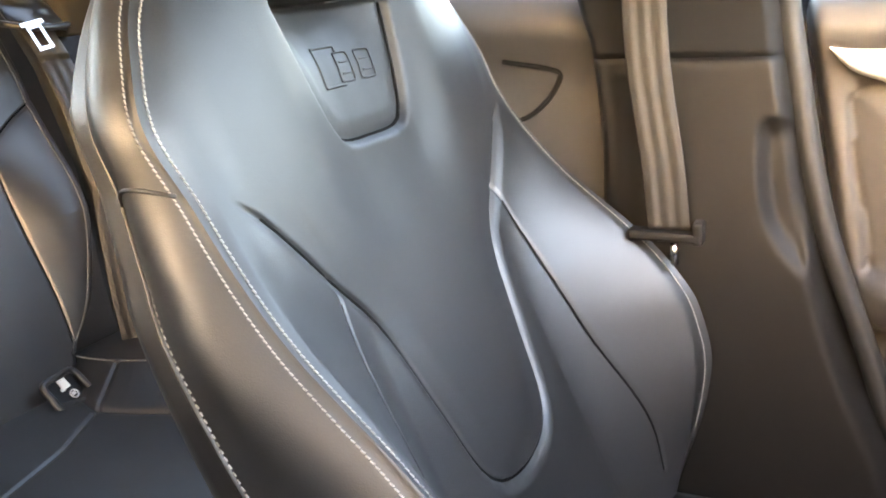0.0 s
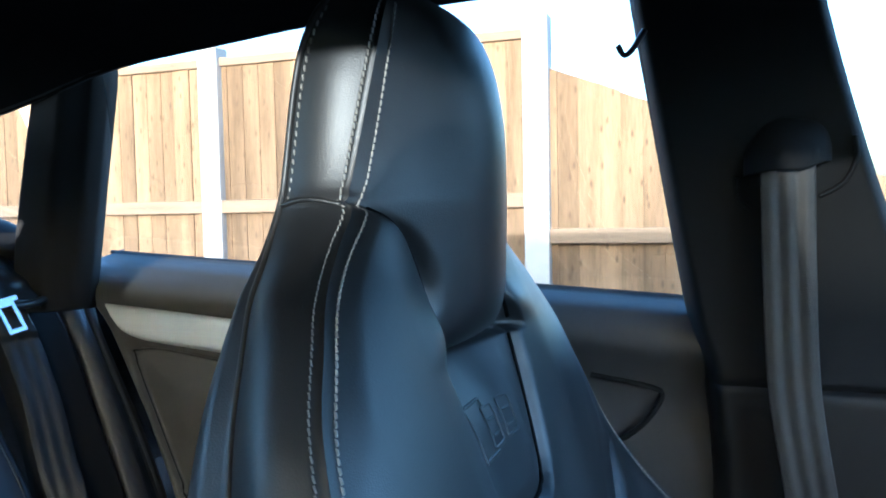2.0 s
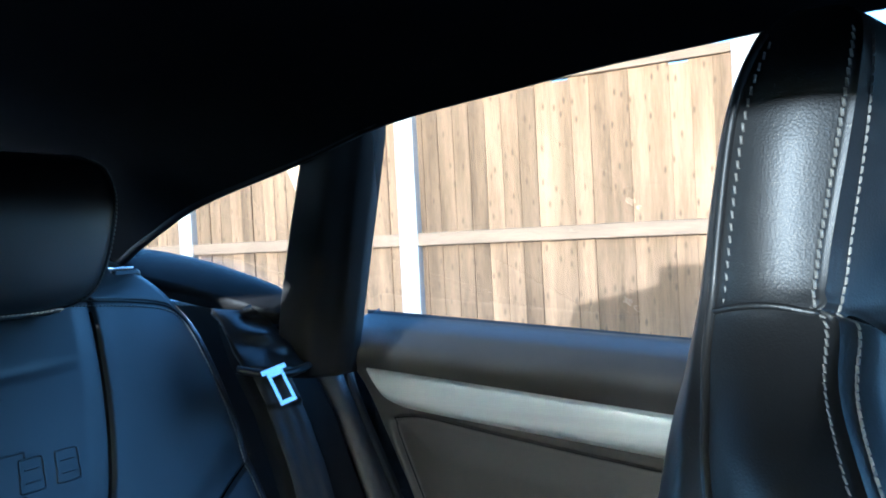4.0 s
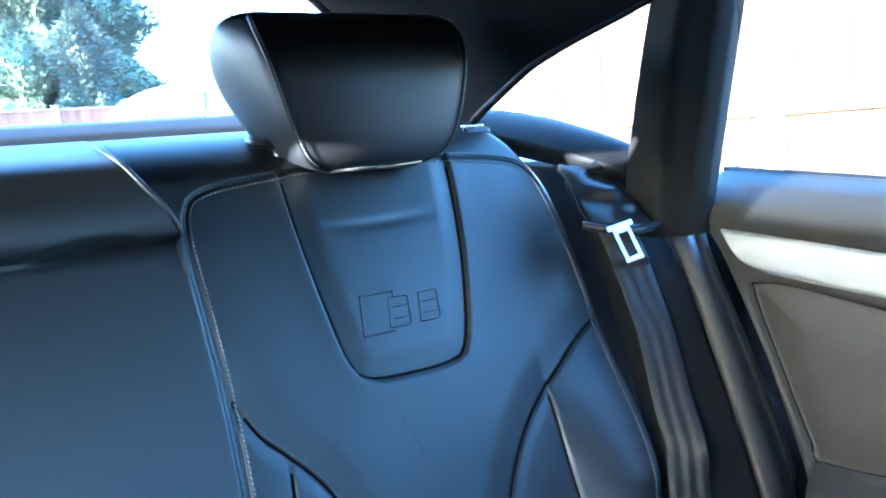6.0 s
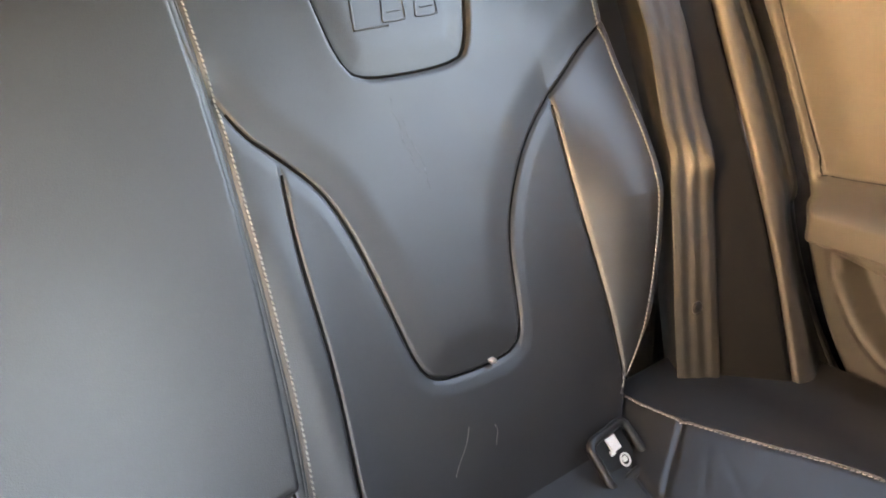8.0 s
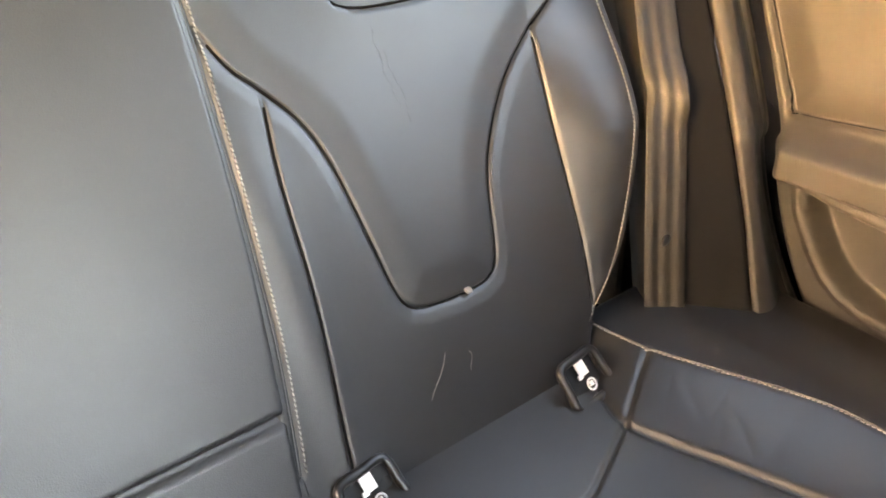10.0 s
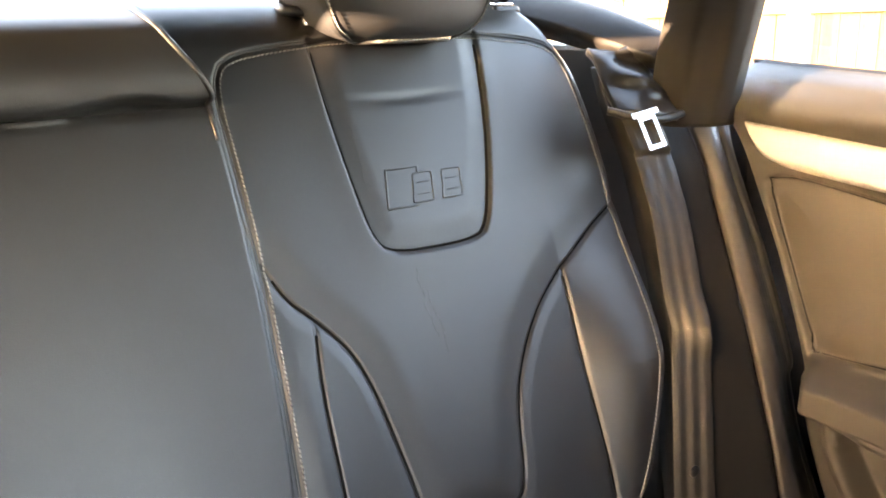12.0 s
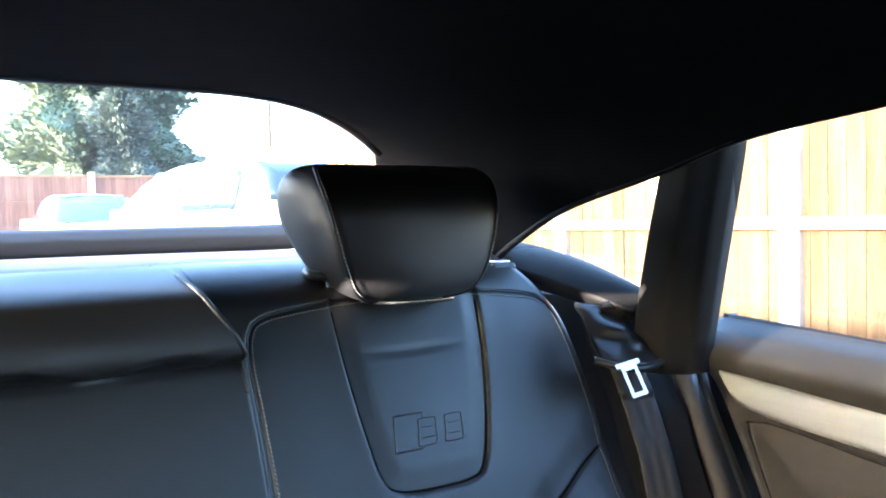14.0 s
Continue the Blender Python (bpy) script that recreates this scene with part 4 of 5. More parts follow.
def r_edges(z):
    xl = lerp(z, [0.30, 0.434, 0.58, 0.736, 0.885, 0.916, 0.956, 1.0], [0.086, 0.106, 0.127, 0.138, 0.137, 0.132, 0.107, 0.080])
    xr = lerp(z, [0.30, 0.34, 0.39, 0.44, 0.495, 0.56, 0.62, 0.68, 0.74, 0.80, 0.86, 0.905, 0.94, 0.99], [0.455, 0.472, 0.502, 0.550, 0.580, 0.605, 0.620, 0.630, 0.639, 0.642, 0.640, 0.632, 0.612, 0.58])
    return xl, xr


def r_front(x, z):
    xl, xr = r_edges(z)
    d = 0.010 + 0 * x
    dist = line_dist(x, z, R_INS)
    inn = inside(x, z, np.vstack([R_INS, [(0.66, 1.0), (0.10, 1.0)]]))
    d = d + np.where(inn, 0.004 * sstep(dist, 0, 0.040), 0.002 * sstep(dist, 0, 0.015))
    d = d - 0.0035 * np.exp(-((dist / 0.0022) ** 2))
    fade = sstep(z, 0.755, 0.57)
    xs = np.interp(z, R_SEC[1][::-1, 1], R_SEC[1][::-1, 0])
    right = R_ST[190:]
    xt = np.interp(z, right[::-1, 1], right[::-1, 0])
    q = np.clip((x - xs) / (xt + 0.004 - xs), 0, 1)
    d = d + fade * (0.042 * np.clip((xt - xs) / 0.085, 0, 1) ** 1.5 * np.sin(np.pi / 2 * np.clip(q / 0.85, 0, 1)) + 0.004 * np.exp(-(((x - 0.160) / 0.022) ** 2)))
    for s in R_SEC:
        d = d - 0.003 * np.exp(-((line_dist(x, z, s) / 0.0022) ** 2)) * sstep(z, 0.69, 0.66)
    pd = line_dist(x, z, R_PAN)
    pin = inside(x, z, R_PAN)
    psd = sstep(np.where(pin, pd, -pd), -0.004, 0.004)
    d = d + psd * (-0.0035 + 0.0035 * sstep(pd, 0, 0.03)) + (1 - psd) * 0.002 * np.exp(-((pd / 0.025) ** 2))
    d = d - 0.003 * np.exp(-((pd / 0.0022) ** 2))
    sd = line_dist(x, z, R_ST)
    sin_ = inside(x, z, np.vstack([R_ST, [(0.50, 0.20), (0.10, 0.20)]]))
    d = d - 0.0025 * np.exp(-((sd / 0.0024) ** 2)) + np.where(sin_, 0, 0.0015 * sstep(sd, 0, 0.006))
    # shallow creases from use
    d = d - 0.0022 * np.exp(-(((z - 0.884 - 0.5 * (x - 0.36) ** 2) / 0.006) ** 2)) * np.exp(-(((x - 0.37) / 0.07) ** 2))
    for e, r, dep in ((x - xl, 0.003, 0.002), (xr - x, 0.026, 0.050)):
        d = d - dep * (1 - np.sqrt(np.clip(1 - np.clip(1 - e / r, 0, 1) ** 2, 0, 1)))
    e = 1.000 - z
    d = d - 0.085 * (1 - np.sqrt(np.clip(1 - np.clip(1 - e / 0.055, 0, 1) ** 2, 0, 1)))
    return rb(z) - d


def surface_line(f, line, lift=0.0005):
    y = f(line[:, 0], line[:, 1]) - lift
    p = np.stack([line[:, 0], y, line[:, 1]], 1)
    e = 1e-3
    gx = (f(line[:, 0] + e, line[:, 1]) - f(line[:, 0] - e, line[:, 1])) / (2 * e)
    gz = (f(line[:, 0], line[:, 1] + e) - f(line[:, 0], line[:, 1] - e)) / (2 * e)
    return p, np.stack([gx * 0.5, -np.ones_like(gx), gz * 0.5], 1)


def shifted(line, off):
    t = np.gradient(line, axis=0)
    t /= np.linalg.norm(t, axis=1)[:, None]
    return line + off * np.stack([t[:, 1], -t[:, 0]], 1)


def rear_backrest():
    seat = thing("outer_bench_seat", "black leather rear outer backrest with pale stitching", "car seat")
    zs = np.concatenate([np.linspace(0.30, 0.955, 500), 0.955 + 0.045 * np.sin(np.linspace(0.02, np.pi / 2, 24))])
    s = np.sin(np.linspace(-1, 1, 400) * 1.25) / math.sin(1.25) * 0.5 + 0.5
    Z, S = np.meshgrid(zs, s, indexing="ij")
    xl, xr = r_edges(Z)
    Xg = xl + (xr - xl) * S
    Y = r_front(Xg, Z)
    front = np.stack([Xg, Y, Z], -1)
    yb = rb(zs) + 0.09
    yb = np.maximum(yb, Y.max(1) + 0.005)
    xl1, xr1 = r_edges(zs)
    back = np.stack([np.stack([xr1 + (xl1 - xr1) * t, yb, zs], -1) for t in np.linspace(0, 1, 8)], 1)
    grid_mesh("cushion", np.concatenate([front, back], 1), LEATHER, seat, "black leather backrest with pressed badge", closed_u=True, caps=True)
    # shade of the sewn grooves, laid in as black tubes
    for line in (R_INS[3:-3], R_PAN[3:-3], R_SEC[0][2:], R_SEC[1][2:]):
        p, nn = surface_line(r_front, line, 0.0)
        tube("seam", p, 0.0019, SEAM_SHADE, seat, "black tube painting shade into a sewn crease", sides=6)
    ln = shifted(R_ST, 0.0045)
    p, nn = surface_line(r_front, ln, 0.0009)
    stitches("stitching", p, nn, seat, 0.0050, 0.0040, 0.0009)
    p, nn = surface_line(r_front, shifted(R_ST, -0.0012), 0.0)
    tube("piping", p, 0.0016, LEATHER, seat, "dark leather piping", sides=6)
    emblem("emblem", seat, lambda u, w: (0.3035 + u * 1.0, float(r_front(np.array([[0.3035 + u]]), np.array([[0.772 + w]]))[0, 0]), 0.772 + w), 0.0385)
    rnd = random.Random(4)
    for x0, za, zb in ((0.318, 0.712, 0.640), (0.322, 0.690, 0.625), (0.285, 0.862, 0.800)):
        zz = np.linspace(za, zb, 26)
        xx = x0 + np.cumsum([rnd.uniform(-0.0012, 0.0016) for _ in zz])
        yy2 = r_front(xx, zz) + 0.0002
        tube("crease", np.stack([xx, yy2, zz], 1), 0.0005, PLASTIC, seat, "fine crack in the leather", sides=4)
    for x0, za, x1, zb in ((0.284, 0.423, 0.256, 0.390), (0.312, 0.415, 0.309, 0.398)):
        f = np.linspace(0, 1, 12)
        xx, zz = x0 + (x1 - x0) * f + 0.002 * np.sin(f * 5), za + (zb - za) * f
        tube("scratch", np.stack([xx, r_front(xx, zz) + 0.0001, zz], 1), 0.0004, THREAD, seat, "pale scratch in the leather", sides=4)
    lug = thing("backrest_tag", "tiny pale tag in the seat seam", "tag")
    box("tag", (0.329, float(r_front(np.array([[0.33]]), np.array([[0.466]]))[0, 0]) - 0.006, 0.4645), (0.336, float(r_front(np.array([[0.33]]), np.array([[0.466]]))[0, 0]) + 0.004, 0.4685), THREAD, lug, bevel=0.001)
    return seat


rear_backrest()


def c_front(x, z):
    """The middle backrest: a flat back with a padded roll along its top."""
    d = 0.017 + 0.0 * z
    roll = sstep(z, 0.893, 0.905)
    k = np.clip((z - 0.948) / 0.052, -1, 1)
    wave = 0.898 + 0.006 * np.sin((x - 0.02) * 40) * (x < 0.1)
    roll = sstep(z, wave - 0.006, wave + 0.006)
    d = d + roll * 0.034 * np.sqrt(np.clip(1 - k**2 * 0.85, 0, 1))
    d = d - 0.07 * np.clip((z - 0.965) / 0.035, 0, 1) ** 2
    d = d - 0.006 * np.exp(-(((z - 0.893) / 0.005) ** 2))
    d = d - 0.010 * np.exp(-(((z - 0.437) / 0.003) ** 2))
    e = r_edges(z)[0] + 0.005 - x
    d = d - 0.004 * np.clip(1 - e / 0.005, 0, 1) ** 2
    return rb(z) - d


def middle_backrest():
    seat = thing("middle_bench_seat", "plain black leather middle backrest with padded top roll", "car seat")
    zs = np.linspace(0.30, 1.0, 210)
    s = np.linspace(0, 1, 90)
    Z, S = np.meshgrid(zs, s, indexing="ij")
    xr = r_edges(Z)[0] + 0.005
    Xg = -0.20 + (xr + 0.20) * (1 - (1 - S) ** 1.5)
    Y = c_front(Xg, Z)
    front = np.stack([Xg, Y, Z], -1)
    yb = np.maximum(rb(zs) + 0.09, Y.max(1) + 0.005)
    back = np.stack([np.stack([xr[:, 0] + (-0.20 - xr[:, 0]) * t, yb, zs], -1) for t in (0, 0.5, 1)], 1)
    P = np.concatenate([front, back], 1)
    k = int(np.argmin(np.abs(zs - 0.893)))
    grid_mesh("back_panel", P[: k + 1], LEATHER_SOFT, seat, "flat black leather back panel", closed_u=True, caps=True)
    grid_mesh("top_roll", P[k:], LEATHER_SOFT, seat, "padded black leather top roll", closed_u=True, caps=True)
    return seat


middle_backrest()
wz = np.linspace(0.86, 0.992, 50)
wxx = r_edges(wz)[0] + 0.001
welt = thing("seat_welt", "dark leather welt between middle and outer backrest", "welt")
tube("welt", np.stack([wxx, np.minimum(r_front(wxx + 0.006, wz), c_front(wxx - 0.004, wz)) + 0.001, wz], 1), 0.0030, LEATHER, welt, sides=8)
tagged(box("wall_seatback", (-0.745, 1.02, 0.36), (-0.205, 1.12, 0.99), LEATHER_SOFT, bevel=0.02), "plain black rest of the rear seat back", "wall", kind="structure")


def rear_cushion():
    c = thing("rear_cushion", "black leather rear seat cushion with stitched side bolster", "seat cushion")
    V, U = np.meshgrid(np.linspace(0, 1, 260), np.linspace(0, 1, 420), indexing="ij")
    x = -0.30 + 1.045 * U
    y = 0.825 - 0.50 * V
    # seam between seat area and bolster
    seam = curve_pts([(0.465, 0.830), (0.445, 0.755), (0.430, 0.712), (0.419, 0.671), (0.435, 0.62), (0.454, 0.568), (0.49, 0.45), (0.51, 0.32)], 80)
    cross = curve_pts([(0.500, 0.714), (0.472, 0.700), (0.445, 0.686), (0.419, 0.671)], 30)
    st = curve_pts([(0.488, 0.830), (0.490, 0.775), (0.494, 0.745), (0.503, 0.705), (0.533, 0.628), (0.554, 0.576), (0.568, 0.518), (0.571, 0.40), (0.572, 0.32)], 140)
    sx = np.interp(-y, -seam[:, 1], seam[:, 0])
    tx = np.interp(-y, -st[:, 1], st[:, 0])
    ramp = np.clip((x - sx) / (tx - sx), 0, 1)
    z = 0.336 + 0.034 * ramp * (1.25 - 0.25 * ramp) - 0.016 * sstep(x, 0.58, 0.70) - 0.03 * np.clip((x - 0.725) / 0.02, 0, 1) ** 2
    z = z - 0.004 * np.exp(-(((x - sx) / 0.004) ** 2))
    z = z - 0.05 * np.clip((V - 0.9) / 0.1, 0, 1) ** 2 - 0.04 * np.clip((0.05 - V) / 0.05, 0, 1) ** 2
    front_seam = line_dist(x, y, np.array([(0.419, 0.671), (0.33, 0.63), (0.20, 0.60), (0.05, 0.59)]))
    z = z - 0.003 * np.exp(-((front_seam / 0.003) ** 2)) + 0.008 * sstep(y, 0.60, 0.75) * sstep(-x, -0.46, -0.40)
    sd = line_dist(x, y, cross)
    z = z - 0.0028 * np.exp(-((sd / 0.0035) ** 2))
    dv = line_dist(x, y, np.array([(0.10, 0.83), (0.06, 0.32)]))
    z = z - 0.008 * np.exp(-((dv / 0.004) ** 2)) + 0.02 * sstep(-x, -0.10, -0.05)
    # creases on the bolster
    for k in range(7):
        cx, cy, a = 0.47 + 0.012 * (k % 3), 0.66 - 0.022 * k, 0.6 + 0.5 * math.sin(k * 2.1)
        px, py = (x - cx) * math.cos(a) + (y - cy) * math.sin(a), -(x - cx) * math.sin(a) + (y - cy) * math.cos(a)
        z = z - 0.0004 * np.exp(-((py / 0.004) ** 2) - ((px / 0.030) ** 2))
    ob = grid_mesh("cushion", np.stack([x, y, z], -1), LEATHER, c, "black leather cushion", flip=True)
    thick(ob, 0.12, -1)
    st = st[8:-6]
    iz = []
    for px, py in st:
        i = np.argmin((x - px) ** 2 + (y - py) ** 2)
        iz.append(z.flat[i] + 0.0008)
    tube("piping", np.column_stack([st, iz]), 0.0018, LEATHER, c, sides=6)
    stitches("stitching", np.column_stack([shifted(st, 0.004), np.array(iz) + 0.001]), np.tile((0, -0.2, 1.0), (len(st), 1)), c, 0.0052, 0.004, 0.0010)
    return c


rear_cushion()


def isofix(x, y, z, yaw):
    ob = thing("child_seat_anchor", "black plastic child seat anchor slot with a white label", "anchor slot", "child seat anchors")
    m = Matrix.Translation((x, y, z)) @ Euler((radians(-42), 0, radians(yaw))).to_matrix().to_4x4() @ Matrix.Scale(0.88, 4)
    # rounded frame
    ring = curve_pts([(-0.033, -0.026), (-0.034, 0.0), (-0.030, 0.026), (0, 0.028), (0.030, 0.026), (0.034, 0), (0.033, -0.026), (0, -0.028)], 48, closed=True)
    pts = [m @ Vector((a, 0.0, b)) for a, b in ring]
    tube("frame", [tuple(p) for p in pts], 0.0050, PLASTIC, ob, "black plastic frame", sides=8)
    box("slot", (-0.030, 0.008, -0.024), (0.030, 0.012, 0.024), RUBBER, ob, m=m)
    box("label", (-0.006, 0.000, 0.004), (0.010, 0.003, 0.022), WHITE_PLASTIC, ob, "white plastic tab", bevel=0.0008, m=m)
    box("label", (-0.010, 0.000, 0.002), (-0.002, 0.003, 0.008), WHITE_PLASTIC, ob, bevel=0.0008, m=m)
    pts = [tuple(m @ Vector((0.006 + 0.007 * math.cos(a), 0.002, -0.010 + 0.007 * math.sin(a)))) for a in np.linspace(0, 2 * math.pi, 20)]
    tube("symbol", pts, 0.0012, WHITE_PLASTIC, ob, "white ring symbol", sides=5)
    box("symbol", (0.003, 0.001, -0.012), (0.009, 0.004, -0.006), WHITE_PLASTIC, ob, bevel=0.0005, m=m)
    return ob


isofix(0.424, 0.732, 0.356, 8)
isofix(0.160, 0.745, 0.352, 8)


def rear_headrest():
    hr = thing("rear_headrest", "black leather rear head restraint with pale stitching", "head restraint")
    zs = np.linspace(0, 1, 60)
    zc = 0.945 + 0.179 * (0.5 - 0.5 * np.cos(np.pi * zs))
    zs = (zc - 0.945) / 0.179
    wf = lerp(zs, [0, 0.04, 0.12, 0.3, 0.55, 0.75, 0.88, 0.95, 0.985, 1], [0.048, 0.072, 0.090, 0.104, 0.116, 0.123, 0.125, 0.121, 0.112, 0.098])
    wb = lerp(zs, [0, 0.04, 0.12, 0.3, 0.55, 0.75, 0.88, 0.95, 0.985, 1], [0.046, 0.074, 0.098, 0.122, 0.144, 0.153, 0.152, 0.144, 0.131, 0.112])
    yf = lerp(zs, [0, 0.06, 0.2, 0.5, 0.70, 0.85, 0.94, 1], [1.035, 1.011, 1.000, 0.997, 1.003, 1.018, 1.037, 1.072])
    yb = lerp(zs, [0, 0.1, 0.5, 0.75, 0.92, 1], [1.075, 1.10, 1.122, 1.119, 1.103, 1.080])
    rows = []
    for z, a, b, y0, y1 in zip(zc, wf, wb, yf, yb):
        fr = [(a * t, y0 + 0.012 * abs(t) ** 2.5) for t in np.linspace(-1, 1, 25)]
        g = [(a + 0.002, y0 + 0.0165)]
        sd = [(a + 0.004 + (b - a - 0.004) * math.sin(t * math.pi / 2), y0 + 0.018 + (y1 - y0 - 0.03) * t) for t in np.linspace(0, 1, 12)]
        bk = [(b * t, y1 - 0.012 * abs(t) ** 4) for t in np.linspace(0.95, -0.95, 14)]
        loop = fr + g + sd + bk + [(-p, q) for p, q in (g + sd)[::-1]]
        rows.append([(0.370 + p, q, z) for p, q in loop])
    P = np.array(rows)
    grid_mesh("cushion", P, LEATHER_SOFT, hr, "black leather head restraint pad", closed_u=True, caps=True)
    # stitched edge round the front
    left = [(0.370 - a - 0.002, y + 0.013, z) for z, a, y in list(zip(zc, wf, yf))[3:57]]
    right = [(0.370 + a + 0.002, y + 0.013, z) for z, a, y in list(zip(zc, wf, yf))[3:57]]
    botm = curve_pts([left[0], (0.330, 1.003, 0.9475), (0.370, 1.001, 0.9465), (0.41, 1.003, 0.9475), right[0]], 40)
    line = np.vstack([np.array(left[::-1]), botm[1:-1], np.array(right)])
    nrm = np.array([((p[0] - 0.37) * 6, -1.0, 0.0) for p in line])
    tube("piping", curve_pts(line[::4], 140), 0.0022, LEATHER, hr, sides=6)
    stitches("stitching", line + np.array((0, -0.0045, 0.0015)), nrm, hr, 0.0052, 0.004, 0.0008)
    for sx in (-0.100, 0.100):
        tube("post", np.array([(0.370 + sx, 1.075, z) for z in np.linspace(0.93, 1.02, 8)]), 0.006, CHROME, hr, "chrome head restraint post", sides=12)
        ang = np.linspace(0, 2 * np.pi, 28)
        ring = np.stack([0.370 + sx + 0.024 * np.cos(ang), 1.085 + 0.020 * np.sin(ang), 0.986 + 0.004 * np.sin(ang)], 1)
        tube("collar", ring, 0.006, PLASTIC, hr, "black plastic post collar", sides=8)
    return hr


rear_headrest()
rel = thing("backrest_release", "black backrest release lever with bright insert", "release lever")
box("surround", (0.535, 1.085, 0.968), (0.580, 1.125, 0.984), PLASTIC, rel, bevel=0.006)
box("lever", (0.541, 1.090, 0.983), (0.572, 1.108, 0.988), CHROME, rel, "bright metal lever", bevel=0.003)


# ---- belts ----
def strap(name, pts, across, parent, width=0.047, twist=None):
    """A woven strap: a flat band with two raised ribs."""
    p = np.array(pts, float)
    a = np.array(across, float)
    a = a / np.linalg.norm(a, axis=1)[:, None]
    t = np.gradient(p, axis=0)
    t /= np.linalg.norm(t, axis=1)[:, None]
    n = np.cross(t, a)
    u = np.linspace(-0.5, 0.5, 25)
    prof = 0.0007 * np.cos(u * 2 * np.pi * 3)
    P = p[:, None] + a[:, None] * (u * width)[None, :, None] + n[:, None] * prof[None, :, None]
    ob = grid_mesh(name, P, WEB, parent, "dark woven belt webbing")
    thick(ob, 0.0016, 0)
    for c in (-0.17, 0.17):
        Q = p[:, None] + a[:, None] * ((c + np.linspace(-0.06, 0.06, 5)) * width)[None, :, None] + n[:, None] * -0.0016
        r = grid_mesh("rib", Q, WEB_RIB, ob, "lighter woven stripe")
        thick(r, 0.001, 0)
    return ob


def rear_belt():
    b = thing("rear_seat_belt", "dark rear seat belt with bright tongue hanging beside the backrest", "seat belt")
    c = np.vstack([curve_pts([(0.642, 0.972, 0.895), (0.650, 0.945, 0.852), (0.661, 0.921, 0.795)], 16)[:-1], side_line(np.linspace(0.798, 0.335, 84))])
    f = np.linspace(0, 1, len(c))
    a = side_edge(c[:, 2]) - c
    a[:, 2] = 0
    a /= np.linalg.norm(a, axis=1)[:, None]
    a[:15] = a[15]
    tw = 0.55 * np.exp(-(((c[:, 2] - 0.60) / 0.022) ** 2))
    across = np.stack([a[:, 0] * np.cos(tw) + a[:, 1] * np.sin(tw), a[:, 1] * np.cos(tw) - a[:, 0] * np.sin(tw), 0.04 + 0 * f], 1)
    strap("webbing", c + np.stack([0 * f - 0.002, 0 * f - 0.004 - 0.006 * np.exp(-(((c[:, 2] - 0.60) / 0.03) ** 2)), 0 * f], 1), across, b)
    # pouch and tongue
    U, V = np.meshgrid(np.linspace(-1, 1, 30), np.linspace(0, 1, 24), indexing="xy")
    x = 0.634 + 0.046 * U * (1 - 0.30 * V) + 0.008 * V
    z = 0.853 + 0.070 * V - 0.006 * U
    y = 0.905 + 0.075 * V - 0.020 * (1 - U**2) + 0.010 * np.sin(V * 9 + 1.6 * U) * (1 - U**2) * (0.3 + V) - 0.012 * U + 0.006 * np.sin(V * 17 - 3 * U) * V * (1 - U**2)
    thick(grid_mesh("pouch", np.stack([x, y, z], -1), PLASTIC, b, "shiny black plastic belt outlet", flip=True), 0.01, 1)
    lip = curve_pts([(0.583, 0.925, 0.858), (0.610, 0.892, 0.849), (0.640, 0.884, 0.848), (0.684, 0.893, 0.852)], 24)
    tube("lip", lip, 0.005, PLASTIC, b, sides=8)
    m = Matrix.Translation((0.606, 0.880, 0.842)) @ Euler((radians(-26), radians(-10), radians(-10))).to_matrix().to_4x4() @ Matrix.Scale(0.87, 4)
    bm = bmesh.new()
    for lo, hi in (((-0.020, -0.0012, 0.014), (0.022, 0.0012, 0.022)), ((-0.0135, -0.0012, 0.008), (0.0145, 0.0012, 0.015)), ((-0.0135, -0.0012, -0.028), (-0.0075, 0.0012, 0.010)), ((0.0085, -0.0012, -0.028), (0.0145, 0.0012, 0.010)), ((-0.0135, -0.0012, -0.033), (0.0145, 0.0012, -0.026))):
        box_bm(bm, lo, hi, 0.0005, m)
    part("tongue", bm, CHROME, b, "bright steel belt tongue")
    bm = bmesh.new()
    r = bmesh.ops.create_uvsphere(bm, u_segments=16, v_segments=8, radius=0.0075)
    bmesh.ops.scale(bm, vec=(1, 0.45, 1), verts=r["verts"])
    bmesh.ops.translate(bm, vec=(0.584, 0.768, 0.450), verts=r["verts"])
    part("button", bm, PLASTIC, b, "small round belt stop button", smooth=True)
    return b


rear_belt()


def front_belt():
    b = thing("front_seat_belt", "dark front seat belt hanging on the door pillar", "seat belt")
    c = curve_pts([(0.645, -0.022, 1.010), (0.640, -0.022, 0.985), (0.650, -0.024, 0.90), (0.662, -0.030, 0.78), (0.668, -0.048, 0.66), (0.670, -0.056, 0.585)], 60)
    across = np.stack([0.10 + 0 * c[:, 0], -1.0 + 0 * c[:, 0], 0 * c[:, 0]], 1)
    strap("webbing", c, across, b)
    bar = thing("belt_anchor", "dark belt end bar on a bright bolt", "belt anchor")
    box("bar", (0.655, -0.092, 0.574), (0.680, -0.010, 0.586), TRIM_HARD, bar, "dark plastic belt end bar", bevel=0.004)
    box("bar", (0.655, -0.096, 0.572), (0.678, -0.084, 0.600), TRIM_HARD, bar, bevel=0.004)
    tube("bolt", [(0.668, -0.062, 0.575), (0.668, -0.064, 0.545)], 0.005, CHROME, bar, "bright metal bolt", sides=10)
    return b


front_belt()


# ---- outside ----
bm = bmesh.new()
bmesh.ops.create_grid(bm, x_segments=4, y_segments=4, size=400)
tagged(part("ground", bm, ASPHALT), "worn grey asphalt parking ground", "ground", kind="structure")

FX = 3.90
